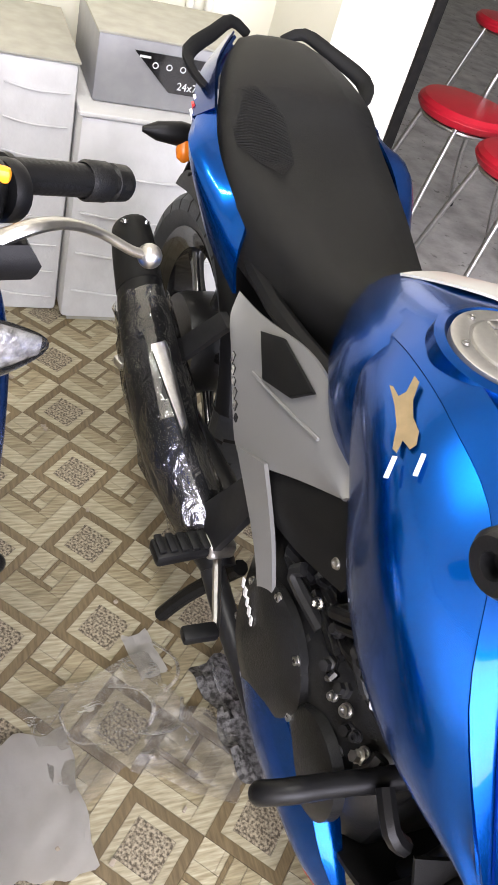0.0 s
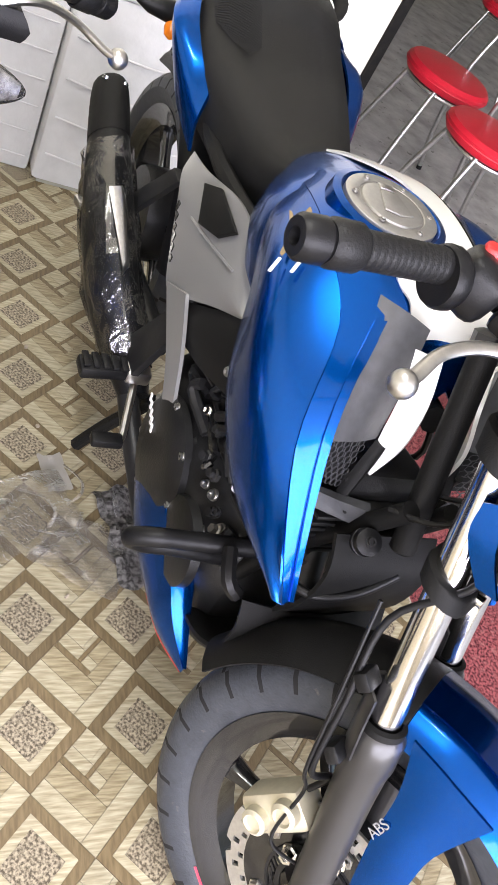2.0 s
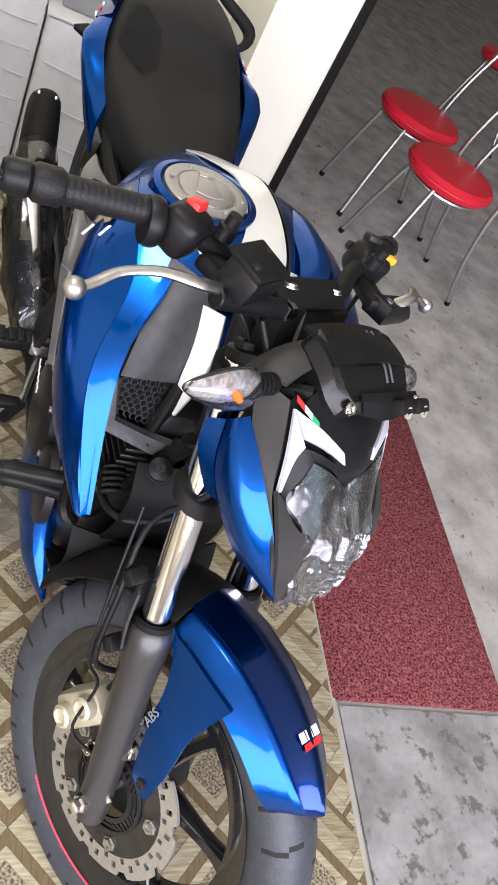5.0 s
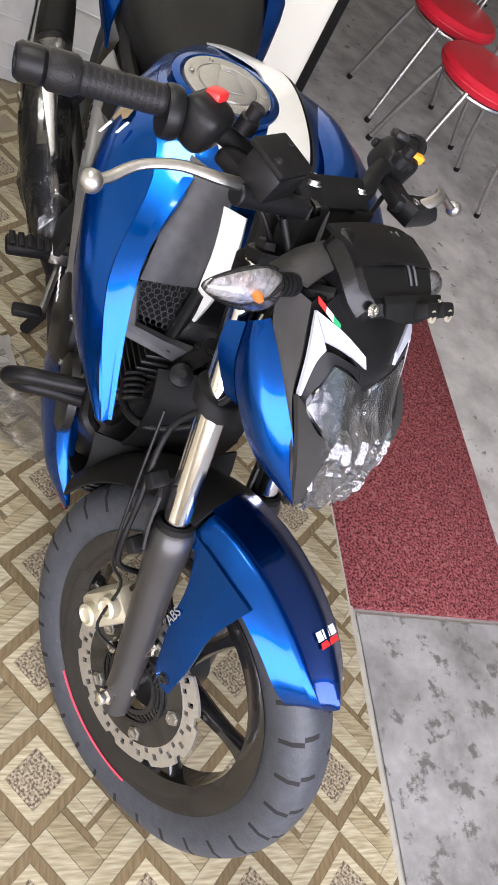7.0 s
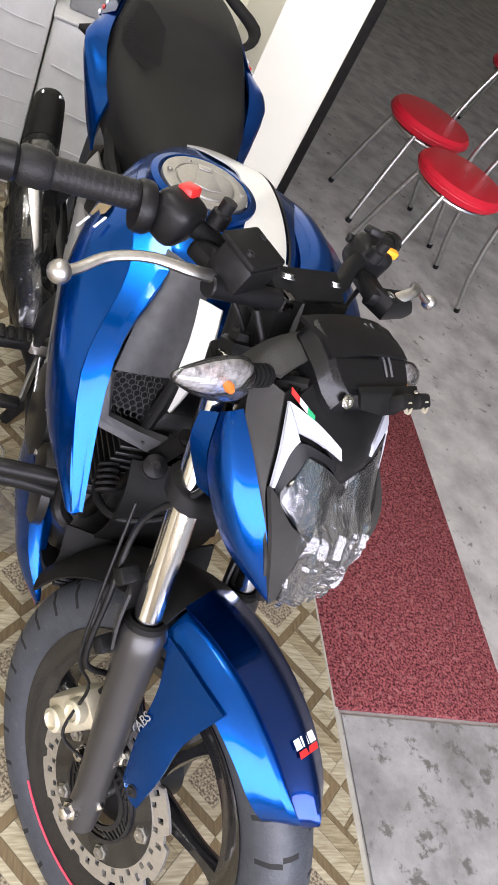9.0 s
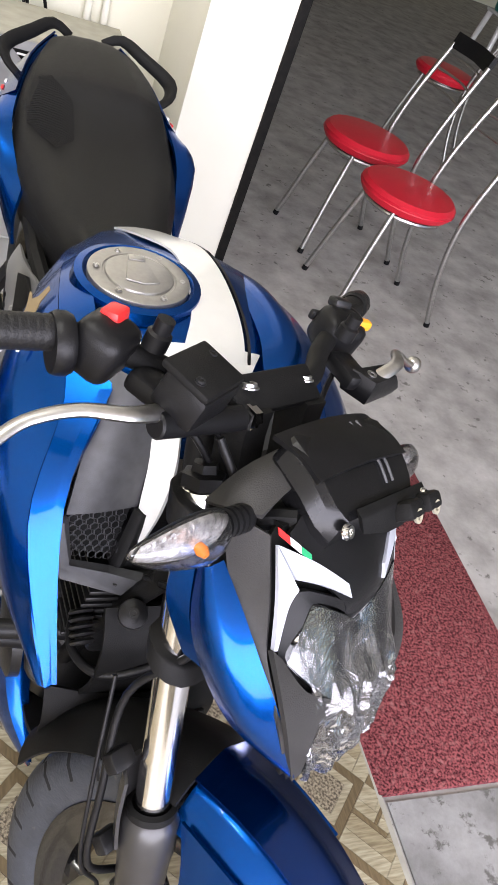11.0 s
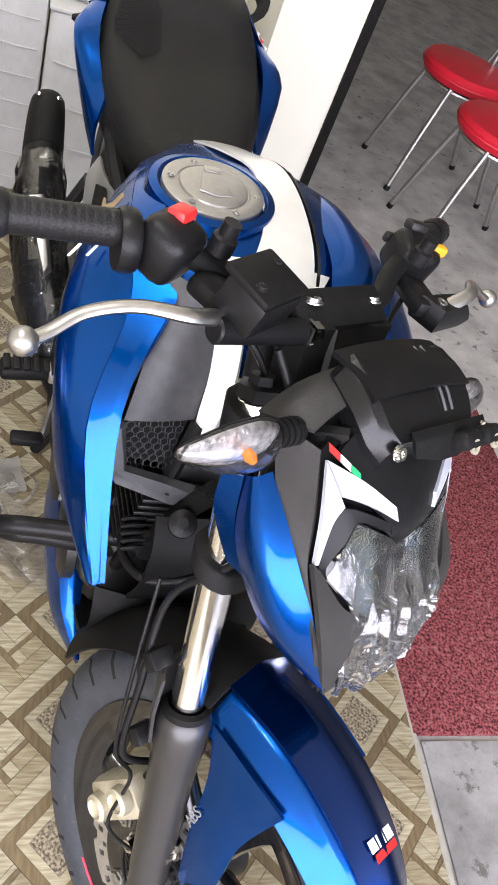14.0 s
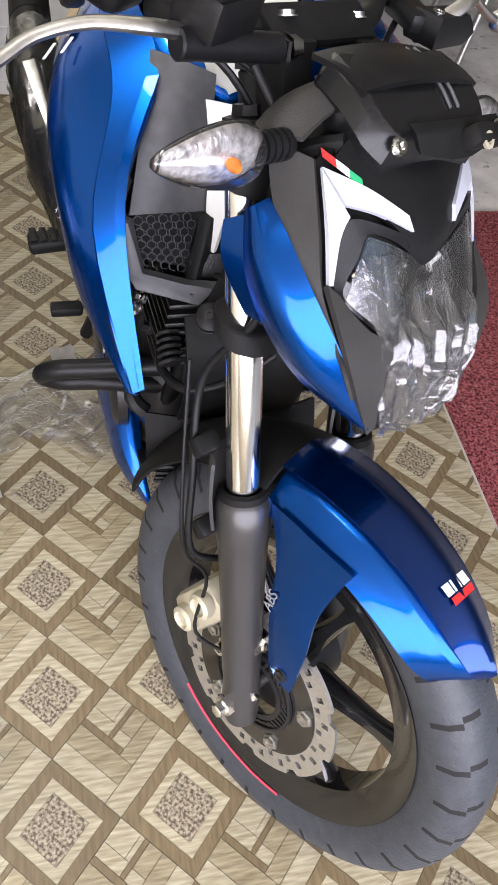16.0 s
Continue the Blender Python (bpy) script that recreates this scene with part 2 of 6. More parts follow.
def box(c, size, rot=(0, 0, 0), bevel=0.0, seg=2, into=None):
    bm = bmesh.new() if into is None else into
    m = pose(*c, *rot) @ Matrix.Diagonal((*size, 1))
    r = bmesh.ops.create_cube(bm, size=1, matrix=m)
    if bevel:
        es = list({e for v in r["verts"] for e in v.link_edges})
        bmesh.ops.bevel(bm, geom=es, offset=bevel, segments=seg, affect="EDGES", profile=0.5)
    return bm


def lathe(profile, c, axis, seg=32, into=None, closed=False, cap=True):
    """Turn (along, radius) pairs round an axis."""
    bm = bmesh.new() if into is None else into
    a, b, d = frame_of(axis)
    c = Vector(c)
    rings = []
    for h, r in profile:
        rings.append([bm.verts.new(c + d * h + (a * math.cos(t) + b * math.sin(t)) * r) for t in (2 * math.pi * k / seg for k in range(seg))])
    pairs = list(zip(rings, rings[1:])) + ([(rings[-1], rings[0])] if closed else [])
    for p, q in pairs:
        for k in range(seg):
            bm.faces.new((p[k], p[(k + 1) % seg], q[(k + 1) % seg], q[k]))
    if cap and not closed:
        bm.faces.new(rings[0][::-1])
        bm.faces.new(rings[-1])
    return bm


def rod(p, q, r, r2=None, seg=14, edge=0.15, into=None):
    p, q = Vector(p), Vector(q)
    n = (q - p).length
    r2 = r if r2 is None else r2
    e = min(edge * min(r, r2), n * 0.2)
    return lathe([(0, r - e), (e, r), (n - e, r2), (n, r2 - e)], p, q - p, seg, into)


def smooth_line(pts, n=6):
    pts = [Vector(p) for p in pts]
    out = []
    for i in range(len(pts) - 1):
        p0, p1, p2, p3 = pts[max(i - 1, 0)], pts[i], pts[i + 1], pts[min(i + 2, len(pts) - 1)]
        for k in range(n):
            t = k / n
            out.append(0.5 * ((2 * p1) + (p2 - p0) * t + (2 * p0 - 5 * p1 + 4 * p2 - p3) * t * t + (3 * p1 - p0 - 3 * p2 + p3) * t ** 3))
    return out + [pts[-1]]


def tube(pts, r, seg=10, n=6, into=None, flat=1.0):
    """A bent rod; r may be a number or one radius for each point."""
    bm = bmesh.new() if into is None else into
    rs = [r] * len(pts) if isinstance(r, (int, float)) else list(r)
    line = smooth_line(pts, n)
    rad = [rs[min(int(i / n), len(rs) - 2)] * (1 - (i / n) % 1) + rs[min(int(i / n) + 1, len(rs) - 1)] * ((i / n) % 1) if i < len(line) - 1 else rs[-1] for i in range(len(line))]
    rings, a = [], None
    for i, p in enumerate(line):
        d = (line[min(i + 1, len(line) - 1)] - line[max(i - 1, 0)]).normalized()
        if a is None:
            a, _, _ = frame_of(d)
        a = (a - d * a.dot(d)).normalized()
        b = d.cross(a)
        rings.append([bm.verts.new(p + (a * math.cos(t) + b * math.sin(t) * flat) * rad[i]) for t in (2 * math.pi * k / seg for k in range(seg))])
    for p, q in zip(rings, rings[1:]):
        for k in range(seg):
            bm.faces.new((p[k], p[(k + 1) % seg], q[(k + 1) % seg], q[k]))
    bm.faces.new(rings[0][::-1])
    bm.faces.new(rings[-1])
    return bm


def resample(rows, n):
    return [smooth_line(r, n) for r in rows]


def sheet(rows, thick=0.004, nu=3, nv=4, into=None):
    """A curved panel through a net of points, with a thickness."""
    net = resample(rows, nv)
    cols = resample([list(c) for c in zip(*net)], nu)
    g = [list(r) for r in zip(*cols)]
    bm = bmesh.new() if into is None else into
    nr, nc = len(g), len(g[0])
    norm = [[None] * nc for _ in range(nr)]
    for i in range(nr):
        for j in range(nc):
            du = g[min(i + 1, nr - 1)][j] - g[max(i - 1, 0)][j]
            dv = g[i][min(j + 1, nc - 1)] - g[i][max(j - 1, 0)]
            k = du.cross(dv)
            norm[i][j] = k.normalized() if k.length > 1e-9 else Vector((0, 0, 1))
    top = [[bm.verts.new(g[i][j] + norm[i][j] * thick / 2) for j in range(nc)] for i in range(nr)]
    bot = [[bm.verts.new(g[i][j] - norm[i][j] * thick / 2) for j in range(nc)] for i in range(nr)]
    for i in range(nr - 1):
        for j in range(nc - 1):
            bm.faces.new((top[i][j], top[i][j + 1], top[i + 1][j + 1], top[i + 1][j]))
            bm.faces.new((bot[i][j], bot[i + 1][j], bot[i + 1][j + 1], bot[i][j + 1]))
    for j in range(nc - 1):
        bm.faces.new((top[0][j], bot[0][j], bot[0][j + 1], top[0][j + 1]))
        bm.faces.new((top[-1][j], top[-1][j + 1], bot[-1][j + 1], bot[-1][j]))
    for i in range(nr - 1):
        bm.faces.new((top[i][0], top[i + 1][0], bot[i + 1][0], bot[i][0]))
        bm.faces.new((top[i][-1], bot[i][-1], bot[i + 1][-1], top[i + 1][-1]))
    return bm


def loft(rings, n=4, closed=True, into=None, caps=True):
    """A solid through rings of points, smooth along its length."""
    bm = bmesh.new() if into is None else into
    lines = [smooth_line([r[k] for r in rings], n) for k in range(len(rings[0]))]
    rr = [[bm.verts.new(lines[k][i]) for k in range(len(lines))] for i in range(len(lines[0]))]
    m = len(lines)
    for p, q in zip(rr, rr[1:]):
        for k in range(m if closed else m - 1):
            bm.faces.new((p[k], p[(k + 1) % m], q[(k + 1) % m], q[k]))
    if caps:
        bm.faces.new(rr[0][::-1])
        bm.faces.new(rr[-1])
    return bm


def plate(outline, push, into=None, bevel=0.0):
    """A flat piece with the given outline, as deep as the vector push."""
    bm = bmesh.new() if into is None else into
    push = Vector(push)
    a = [bm.verts.new(Vector(p)) for p in outline]
    b = [bm.verts.new(Vector(p) + push) for p in outline]
    fs = [bm.faces.new(a[::-1]), bm.faces.new(b)]
    for k in range(len(a)):
        fs.append(bm.faces.new((a[k], a[(k + 1) % len(a)], b[(k + 1) % len(a)], b[k])))
    if bevel:
        es = [e for e in fs[1].edges]
        bmesh.ops.bevel(bm, geom=es, offset=bevel, segments=2, affect="EDGES", profile=0.5)
    return bm


def bolt(p, d, r=0.007, h=0.006, into=None):
    p, d = Vector(p), Vector(d).normalized()
    return lathe([(0, r * 1.3), (h * 0.3, r * 1.3), (h * 0.3, r), (h, r), (h, r * 0.55), (h * 0.6, r * 0.5)], p, d, 6 if r > 0.008 else 10, into)

# ---- the room ----
DU, DV, EDGE = 0.19, 0.1957, 0.872


def shell(name, bm, material, label, category, smooth=30):
    return tagged(part(name, bm, material, smooth=smooth), label, category, kind="structure")


floor = shell("floor", box((EDGE - 2.0, 0.6, -0.06), (4.0, 7.0, 0.1)), "wood_mid", "printed wood-pattern tile floor with speckled diamond inlays, dusty", "floor")
ground = shell("concrete_floor", box((EDGE + 7.0, 2.5, -0.065), (14.0, 19.0, 0.1)), "concrete", "worn grey concrete floor with dark stains", "floor")
shell("floor_joint", box((EDGE + 0.006, 0.6, -0.012), (0.016, 7.0, 0.02), bevel=0.003), "dust", "narrow dusty cement joint along the tile edge", "trim")
shell("pale_screed", box((EDGE + 1.3, -1.75, -0.0135), (2.55, 3.42, 0.006)), "screed", "pale smoothed cement patch with dark spots on the floor", "floor")
for n_, (c_, s_, m_, lab) in {
    "wall_north": ((-0.93, 2.06, 1.5), (3.06, 0.12, 3.0), "wall", "cream painted back wall"),
    "wall_pillar": ((0.715, 2.02, 1.5), (0.235, 0.82, 3.0), "pillar", "white painted wall end beside the opening"),
    "wall_west": ((-2.46, 0.6, 1.5), (0.12, 7.0, 3.0), "wall", "cream painted side wall"),
    "wall_far": ((6.8, 11.0, 1.5), (13.0, 0.15, 3.0), "wall", "dim far wall of the hall"),
    "wall_east": ((13.2, 3.0, 1.5), (0.15, 17.0, 3.0), "wall", "dim side wall of the hall"),
    "wall_hall": ((0.55, 6.65, 1.5), (0.15, 8.6, 3.0), "wall", "side wall of the hall behind the opening"),
}.items():
    shell(n_, box(c_, s_), m_, lab, "wall")
shell("ceiling", box((5.3, 3.9, 3.06), (15.8, 14.6, 0.12)), "pillar", "white painted ceiling", "ceiling")
shell("door_trim", box((0.842, 1.612, 1.5), (0.028, 0.03, 3.0), bevel=0.003), "black", "black edge strip on the wall corner", "trim")

# floor pieces: speckled diamonds and woven wood blocks in turn
E1, E2 = Vector((DU / 2, DV / 2, 0)), Vector((-DU / 2, DV / 2, 0))


def slab(a0, a1, b0, b1, gap=0.003, top=0.0):
    """Corners of one piece inside a cell, in the cell's own slanted axes."""
    return [E1 * a + E2 * b + Vector((0, 0, top)) for a, b in ((a0 + gap, b0 + gap), (a1 - gap, b0 + gap), (a1 - gap, b1 - gap), (a0 + gap, b1 - gap))]


def piece_mesh(name, groups):
    """One tile: strips of wood and stone set side by side."""
    vs, fs, mi, names = [], [], [], []
    for mname, quads in groups:
        if mname not in names:
            names.append(mname)
        for q in quads:
            n = len(vs)
            vs += q + [p - Vector((0, 0, 0.006)) for p in q]
            k = len(q)
            fs.append(tuple(range(n, n + k)))
            mi.append(names.index(mname))
            for i in range(k):
                fs.append((n + i, n + k + i, n + k + (i + 1) % k, n + (i + 1) % k))
                mi.append(names.index(mname))
    me = bpy.data.meshes.new(name)
    me.from_pydata([tuple(v) for v in vs], [], fs)
    for nm in names:
        me.materials.append(M[nm])
    me.polygons.foreach_set("material_index", mi)
    me.update()
    return me


def mitre(o, i):
    out = []
    for k in range(4):
        c = [(-1, -1), (1, -1), (1, 1), (-1, 1)]
        p, q = c[k], c[(k + 1) % 4]
        out.append([E1 * (p[0] * o) + E2 * (p[1] * o), E1 * (q[0] * o) + E2 * (q[1] * o), E1 * (q[0] * i) + E2 * (q[1] * i), E1 * (p[0] * i) + E2 * (p[1] * i)])
    return out


DIAMOND = piece_mesh("diamond_tile", [("wood_dark", mitre(0.497, 0.365)), ("wood_light", mitre(0.362, 0.258)), ("granite", [slab(-0.254, 0.254, -0.254, 0.254, 0)])])
WEAVE = [piece_mesh("parquet_tile", [
    ("wood_light", [slab(-0.5, 0.5, -0.5, -0.27), slab(0.22, 0.5, 0.22, 0.5), slab(-0.5, -0.27, -0.27, 0.5)]),
    ("wood_mid", [slab(-0.27, -0.02, -0.27, 0.5), slab(-0.02, 0.5, -0.27, -0.08), slab(0.2, 0.5, -0.08, 0.1)]),
    ("wood_dark", [slab(-0.02, 0.06, -0.08, 0.5), slab(0.06, 0.5, 0.1, 0.16)]),
    ("wood_light", [slab(0.06, 0.2, -0.08, 0.1), slab(0.06, 0.22, 0.16, 0.5), slab(0.22, 0.5, 0.16, 0.22)]),
])]
near, rest = [], []
for i in range(-16, 10):
    for j in range(-12, 16):
        for mesh, ox, oy in ((DIAMOND, 0, 0), (WEAVE[0], 0.5, 0.5)):
            x, y = (i + ox) * DU, (j + oy) * DV
            if x > EDGE + 0.1 or x < -2.3 or y > 2.0 or y < -2.4:
                continue
            d_ = (x - 0.35) ** 2 + (y - 0.15) ** 2
            near.append((d_, mesh, x, y))
near.sort(key=lambda n: n[0])


def put_tile(mesh, x, y, parent):
    ob = new("floor_tile", mesh)
    ob.parent, ob.location = parent, (x, y, 0)
    return ob


far_parts = {}
for k, (d_, mesh, x, y) in enumerate(near):
    over = x + DU / 2 > EDGE
    if over:
        # pieces cut along the joint
        bm = bmesh.new()
        bm.from_mesh(mesh)
        bmesh.ops.translate(bm, verts=bm.verts, vec=(x, y, 0))
        bmesh.ops.bisect_plane(bm, geom=bm.verts[:] + bm.edges[:] + bm.faces[:], plane_co=(EDGE, 0, 0), plane_no=(1, 0, 0), clear_outer=True)
        if bm.faces:
            me = bpy.data.meshes.new("cut_tile")
            bm.to_mesh(me)
            for mm in mesh.materials:
                me.materials.append(mm)
            ob = new("floor_tile", me)
            ob.parent = floor
        bm.free()
    elif k < 330:
        put_tile(mesh, x, y, floor)
    else:
        far_parts.setdefault(mesh.name, []).append((mesh, x, y))
for nm, items in far_parts.items():
    bm = bmesh.new()
    for mesh, x, y in items:
        n0 = len(bm.verts)
        bm.from_mesh(mesh)
        bm.verts.ensure_lookup_table()
        for v in bm.verts[n0:]:
            v.co.x += x
            v.co.y += y
    me = bpy.data.meshes.new("distant_tiles")
    bm.to_mesh(me)
    bm.free()
    for mm in items[0][0].materials:
        me.materials.append(mm)
    ob = new("distant_tiles", me)
    ob.parent = floor
    tagged(ob, kind="stuff")


# ---- motorcycles ----
RAKE = 24.9


def build_motorcycle(root, STEER, HEAD, BARS, label):
    """One street motorcycle on its main stand, its bars turned by STEER degrees, its fork set HEAD degrees askew,
    its bars slid, tilted and raised in their clamps by BARS (metres, degrees, metres)."""
    bike = thing("motorcycle", label, "motorcycle", "parked motorcycles", m=root)
    AX = V(-math.sin(radians(RAKE)), 0, math.cos(radians(RAKE)))  # up along the steering axis
    SIDE = Vector((1, 0, 0))
    A0 = V(-0.09, 0, 0.297)
    STEER_M = Matrix.Translation(A0) @ Matrix.Rotation(radians(HEAD), 4, 'Z') @ Matrix.Rotation(radians(STEER), 4, AX) @ Matrix.Translation(-A0)
    MASK_M = STEER_M @ Matrix.Translation(-SIDE * 0.01)  # mask and console sit a little off the wheel's plane
    BARS_M = MASK_M @ Matrix.Translation(V(-0.34, BARS[0], 0.95 + BARS[2])) @ Matrix.Rotation(radians(-BARS[1]), 4, 'Y') @ Matrix.Translation(V(0.34, 0, -0.95))
    AXLE = V(0, 0, 0.292)


    def on_fork(n, l=0.0, ahead=0.0):
        """n metres up the fork from the axle."""
        return AXLE + AX * n + SIDE * l + V(ahead, 0, 0)


    def tyre(name, c, R, w, parent, seg=240):
        h = w / 2
        prof = [(-h * 0.62, R - 0.080), (-h * 0.84, R - 0.066), (-h, R - 0.042), (-h * 0.93, R - 0.022), (-h * 0.72, R - 0.0085), (-h * 0.5, R - 0.003), (-h * 0.25, R - 0.0006), (0, R), (h * 0.25, R - 0.0006), (h * 0.5, R - 0.003), (h * 0.72, R - 0.0085), (h * 0.93, R - 0.022), (h, R - 0.042), (h * 0.84, R - 0.066), (h * 0.62, R - 0.080)]
        bm = bmesh.new()
        a, b, d = frame_of(SIDE)
        rings = []
        for j, (x, r) in enumerate(prof):
            ring = []
            for k in range(seg):
                t = 2 * math.pi * k / seg
                ring.append(bm.verts.new(c + d * x + (a * math.cos(t) + b * math.sin(t)) * r))
            rings.append(ring)
        for j, (p, q) in enumerate(zip(rings, rings[1:])):
            for k in range(seg):
                fc = bm.faces.new((p[k], p[(k + 1) % seg], q[(k + 1) % seg], q[k]))
                # tread grooves are shade colour on flat faces, nothing is cut in
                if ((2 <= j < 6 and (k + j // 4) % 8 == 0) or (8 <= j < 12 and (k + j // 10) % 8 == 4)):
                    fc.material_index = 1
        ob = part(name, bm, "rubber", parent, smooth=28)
        ob.data.materials.append(M["recess_shade"])
        return ob


    def wheel(name, c, R, w, tag, spokes=6):
        ob = part(name, lathe([(-w * 0.36, R - 0.086), (-w * 0.4, R - 0.072), (-w * 0.34, R - 0.074), (-w * 0.3, R - 0.094), (w * 0.3, R - 0.094), (w * 0.34, R - 0.074), (w * 0.4, R - 0.072), (w * 0.36, R - 0.086), (w * 0.24, R - 0.112), (-w * 0.24, R - 0.112)], c, SIDE, 72, closed=True), "gloss", bike, tag)
        tyre("tyre", c, R, w, ob)
        part("hub", lathe([(-0.05, 0.028), (-0.045, 0.05), (-0.02, 0.046), (0.02, 0.046), (0.045, 0.05), (0.05, 0.028)], c, SIDE, 28), "dark", ob)
        for k in range(spokes):
            t = 2 * math.pi * k / spokes + 0.35
            o, s = V(math.cos(t), 0, math.sin(t)), V(-math.sin(t), 0, math.cos(t))
            rings = []
            for r, hw, hd in ((0.04, 0.02, 0.017), (0.1, 0.012, 0.013), (0.15, 0.011, 0.011), (R - 0.108, 0.019, 0.015)):
                p = c + o * r
                rings.append([p + s * hw * 0.6 + SIDE * hd, p + s * hw + SIDE * hd * 0.4, p + s * hw - SIDE * hd * 0.4, p + s * hw * 0.6 - SIDE * hd, p - s * hw * 0.6 - SIDE * hd, p - s * hw - SIDE * hd * 0.4, p - s * hw + SIDE * hd * 0.4, p - s * hw * 0.6 + SIDE * hd])
            part("spoke", loft(rings, 3), "gloss", ob)
        return ob


    TURN_STACK.append(STEER_M)
    front_wheel = wheel("front_wheel", AXLE, 0.292, 0.088, "black cast alloy wheel with a muddy new tyre")
    # red rim tape and valve
    for side in (-1, 1):
        for t0, t1 in ((246, 304),):
            rows = [[AXLE + SIDE * side * (0.0375 - 0.001 * i) + V(math.cos(radians(t)), 0, math.sin(radians(t))) * (0.2245 - 0.0035 * i) for t in range(t0, t1, 6)] for i in (0, 1)]
            part("rim_tape", sheet(rows, 0.0012, 1, 1), "tape", front_wheel, "thin red rim stripe")
    t = radians(255)
    part("valve", rod(AXLE + V(math.cos(t), 0, math.sin(t)) * 0.19, AXLE + V(math.cos(t), 0, math.sin(t)) * 0.15 - SIDE * 0.012, 0.0045), "dark", front_wheel)


    def brake_disc(c, r0, r1, lobes, parent):
        bm = bmesh.new()
        seg, th = 180, 0.0045
        rads = [r0, r0 + (r1 - r0) * 0.3, r0 + (r1 - r0) * 0.5, r0 + (r1 - r0) * 0.75, r1]
        g = []
        for side in (-th / 2, th / 2):
            lay = []
            for i, r in enumerate(rads):
                ring = []
                for k in range(seg):
                    t = 2 * math.pi * k / seg
                    ph = (k * lobes / seg) % 1
                    rr = r
                    if i == 4:
                        rr = r - (0.008 if ph < 0.22 else 0.0)
                    elif i == 0:
                        rr = r + (0.006 if 0.4 < ph < 0.7 else 0.0)
                    ring.append(bm.verts.new(c + SIDE * side + V(math.cos(t), 0, math.sin(t)) * rr))
                lay.append(ring)
            g.append(lay)
        hole = lambda i, k: (i == 1 and k % 9 in (2, 3)) or (i == 2 and k % 9 in (6, 7))
        for k in range(seg):
            q = (k + 1) % seg
            for i in range(4):
                if hole(i, k):
                    continue
                bm.faces.new((g[0][i][k], g[0][i][q], g[0][i + 1][q], g[0][i + 1][k]))
                bm.faces.new((g[1][i][k], g[1][i + 1][k], g[1][i + 1][q], g[1][i][q]))
            for i in (0, 4):
                bm.faces.new((g[0][i][k], g[1][i][k], g[1][i][q], g[0][i][q]))
            for i in (1, 2):
                if hole(i, k):
                    bm.faces.new((g[0][i][k], g[1][i][k], g[1][i][q], g[0][i][q]))
                    bm.faces.new((g[0][i + 1][k], g[0][i + 1][q], g[1][i + 1][q], g[1][i + 1][k]))
                    if not hole(i, k - 1):
                        bm.faces.new((g[0][i][k], g[0][i + 1][k], g[1][i + 1][k], g[1][i][k]))
                    if not hole(i, k + 1):
                        bm.faces.new((g[0][i][q], g[1][i][q], g[1][i + 1][q], g[0][i + 1][q]))
        return part("brake_disc", bm, "disc", parent, "drilled steel wave disc")


    DC = AXLE - SIDE * 0.064
    disc = brake_disc(DC, 0.09, 0.13, 10, front_wheel)
    part("disc_carrier", lathe([(0, 0.1), (0.006, 0.1), (0.006, 0.062), (0, 0.062)], DC - SIDE * 0.003, SIDE, 40, closed=True), "gloss", front_wheel)
    for k in range(5):
        t = 2 * math.pi * k / 5 + 0.5
        part("disc_bolt", bolt(DC - SIDE * 0.003 + V(math.cos(t), 0, math.sin(t)) * 0.085, -SIDE, 0.009, 0.006), "steel", front_wheel)
    bm = bmesh.new()
    for k in range(40):
        t = 2 * math.pi * k / 40
        o = V(math.cos(t), 0, math.sin(t))
        box(DC + o * 0.055 - SIDE * 0.006, (0.003, 0.0035, 0.013), (math.degrees(t) - 90, 0, 0), into=bm)
    lathe([(-0.008, 0.049), (-0.004, 0.049), (-0.004, 0.042), (-0.008, 0.042)], DC, SIDE, 40, into=bm, closed=True)
    lathe([(-0.008, 0.065), (-0.004, 0.065), (-0.004, 0.061), (-0.008, 0.061)], DC, SIDE, 40, into=bm, closed=True)
    part("tone_ring", bm, "dark", front_wheel)

    # fork
    for s in (-1, 1):
        leg = part("fork_leg", lathe([(-0.042, 0.012), (-0.038, 0.02), (0.0, 0.024), (0.03, 0.0225), (0.06, 0.024), (0.2, 0.0265), (0.235, 0.0285), (0.248, 0.031), (0.285, 0.031), (0.292, 0.027)], on_fork(0, s * 0.09), AX, 28), "fork", bike, "dark grey painted fork leg")
        part("dust_seal", lathe([(0.292, 0.027), (0.30, 0.027), (0.302, 0.021), (0.292, 0.021)], on_fork(0, s * 0.09), AX, 28), "matte", leg)
        part("fork_guard", loft([[on_fork(n, s * (0.096 + w * math.cos(t)), -0.032 * math.sin(t)) for t in [0.3 + k * 0.5 for k in range(6)]] + [on_fork(n, s * (0.096 + (w - 0.004) * math.cos(t)), -0.027 * math.sin(t)) for t in [2.8 - k * 0.5 for k in range(6)]] for n, w in ((0.255, 0.034), (0.295, 0.037), (0.335, 0.032))], 2), "fork", leg)
        part("fork_tube", rod(on_fork(0.28, s * 0.09), on_fork(0.65, s * 0.09), 0.0185, seg=28), "chrome", bike, "chrome fork tube")
        part("fork_cap", lathe([(0, 0.021), (0.012, 0.021), (0.014, 0.013), (0.022, 0.012)], on_fork(0.65, s * 0.09), AX, 6), "satin", bike)
        part("axle_nut", lathe([(0, 0.013), (0.01, 0.013), (0.01, 0.009), (0.02, 0.009), (0.022, 0.006)], AXLE + SIDE * s * 0.112, SIDE * s, 6), "chrome", bike)
        part("pinch_bolt", bolt(on_fork(0.02, s * 0.09, 0.02), V(1, 0, 0), 0.006, 0.008), "chrome", bike)
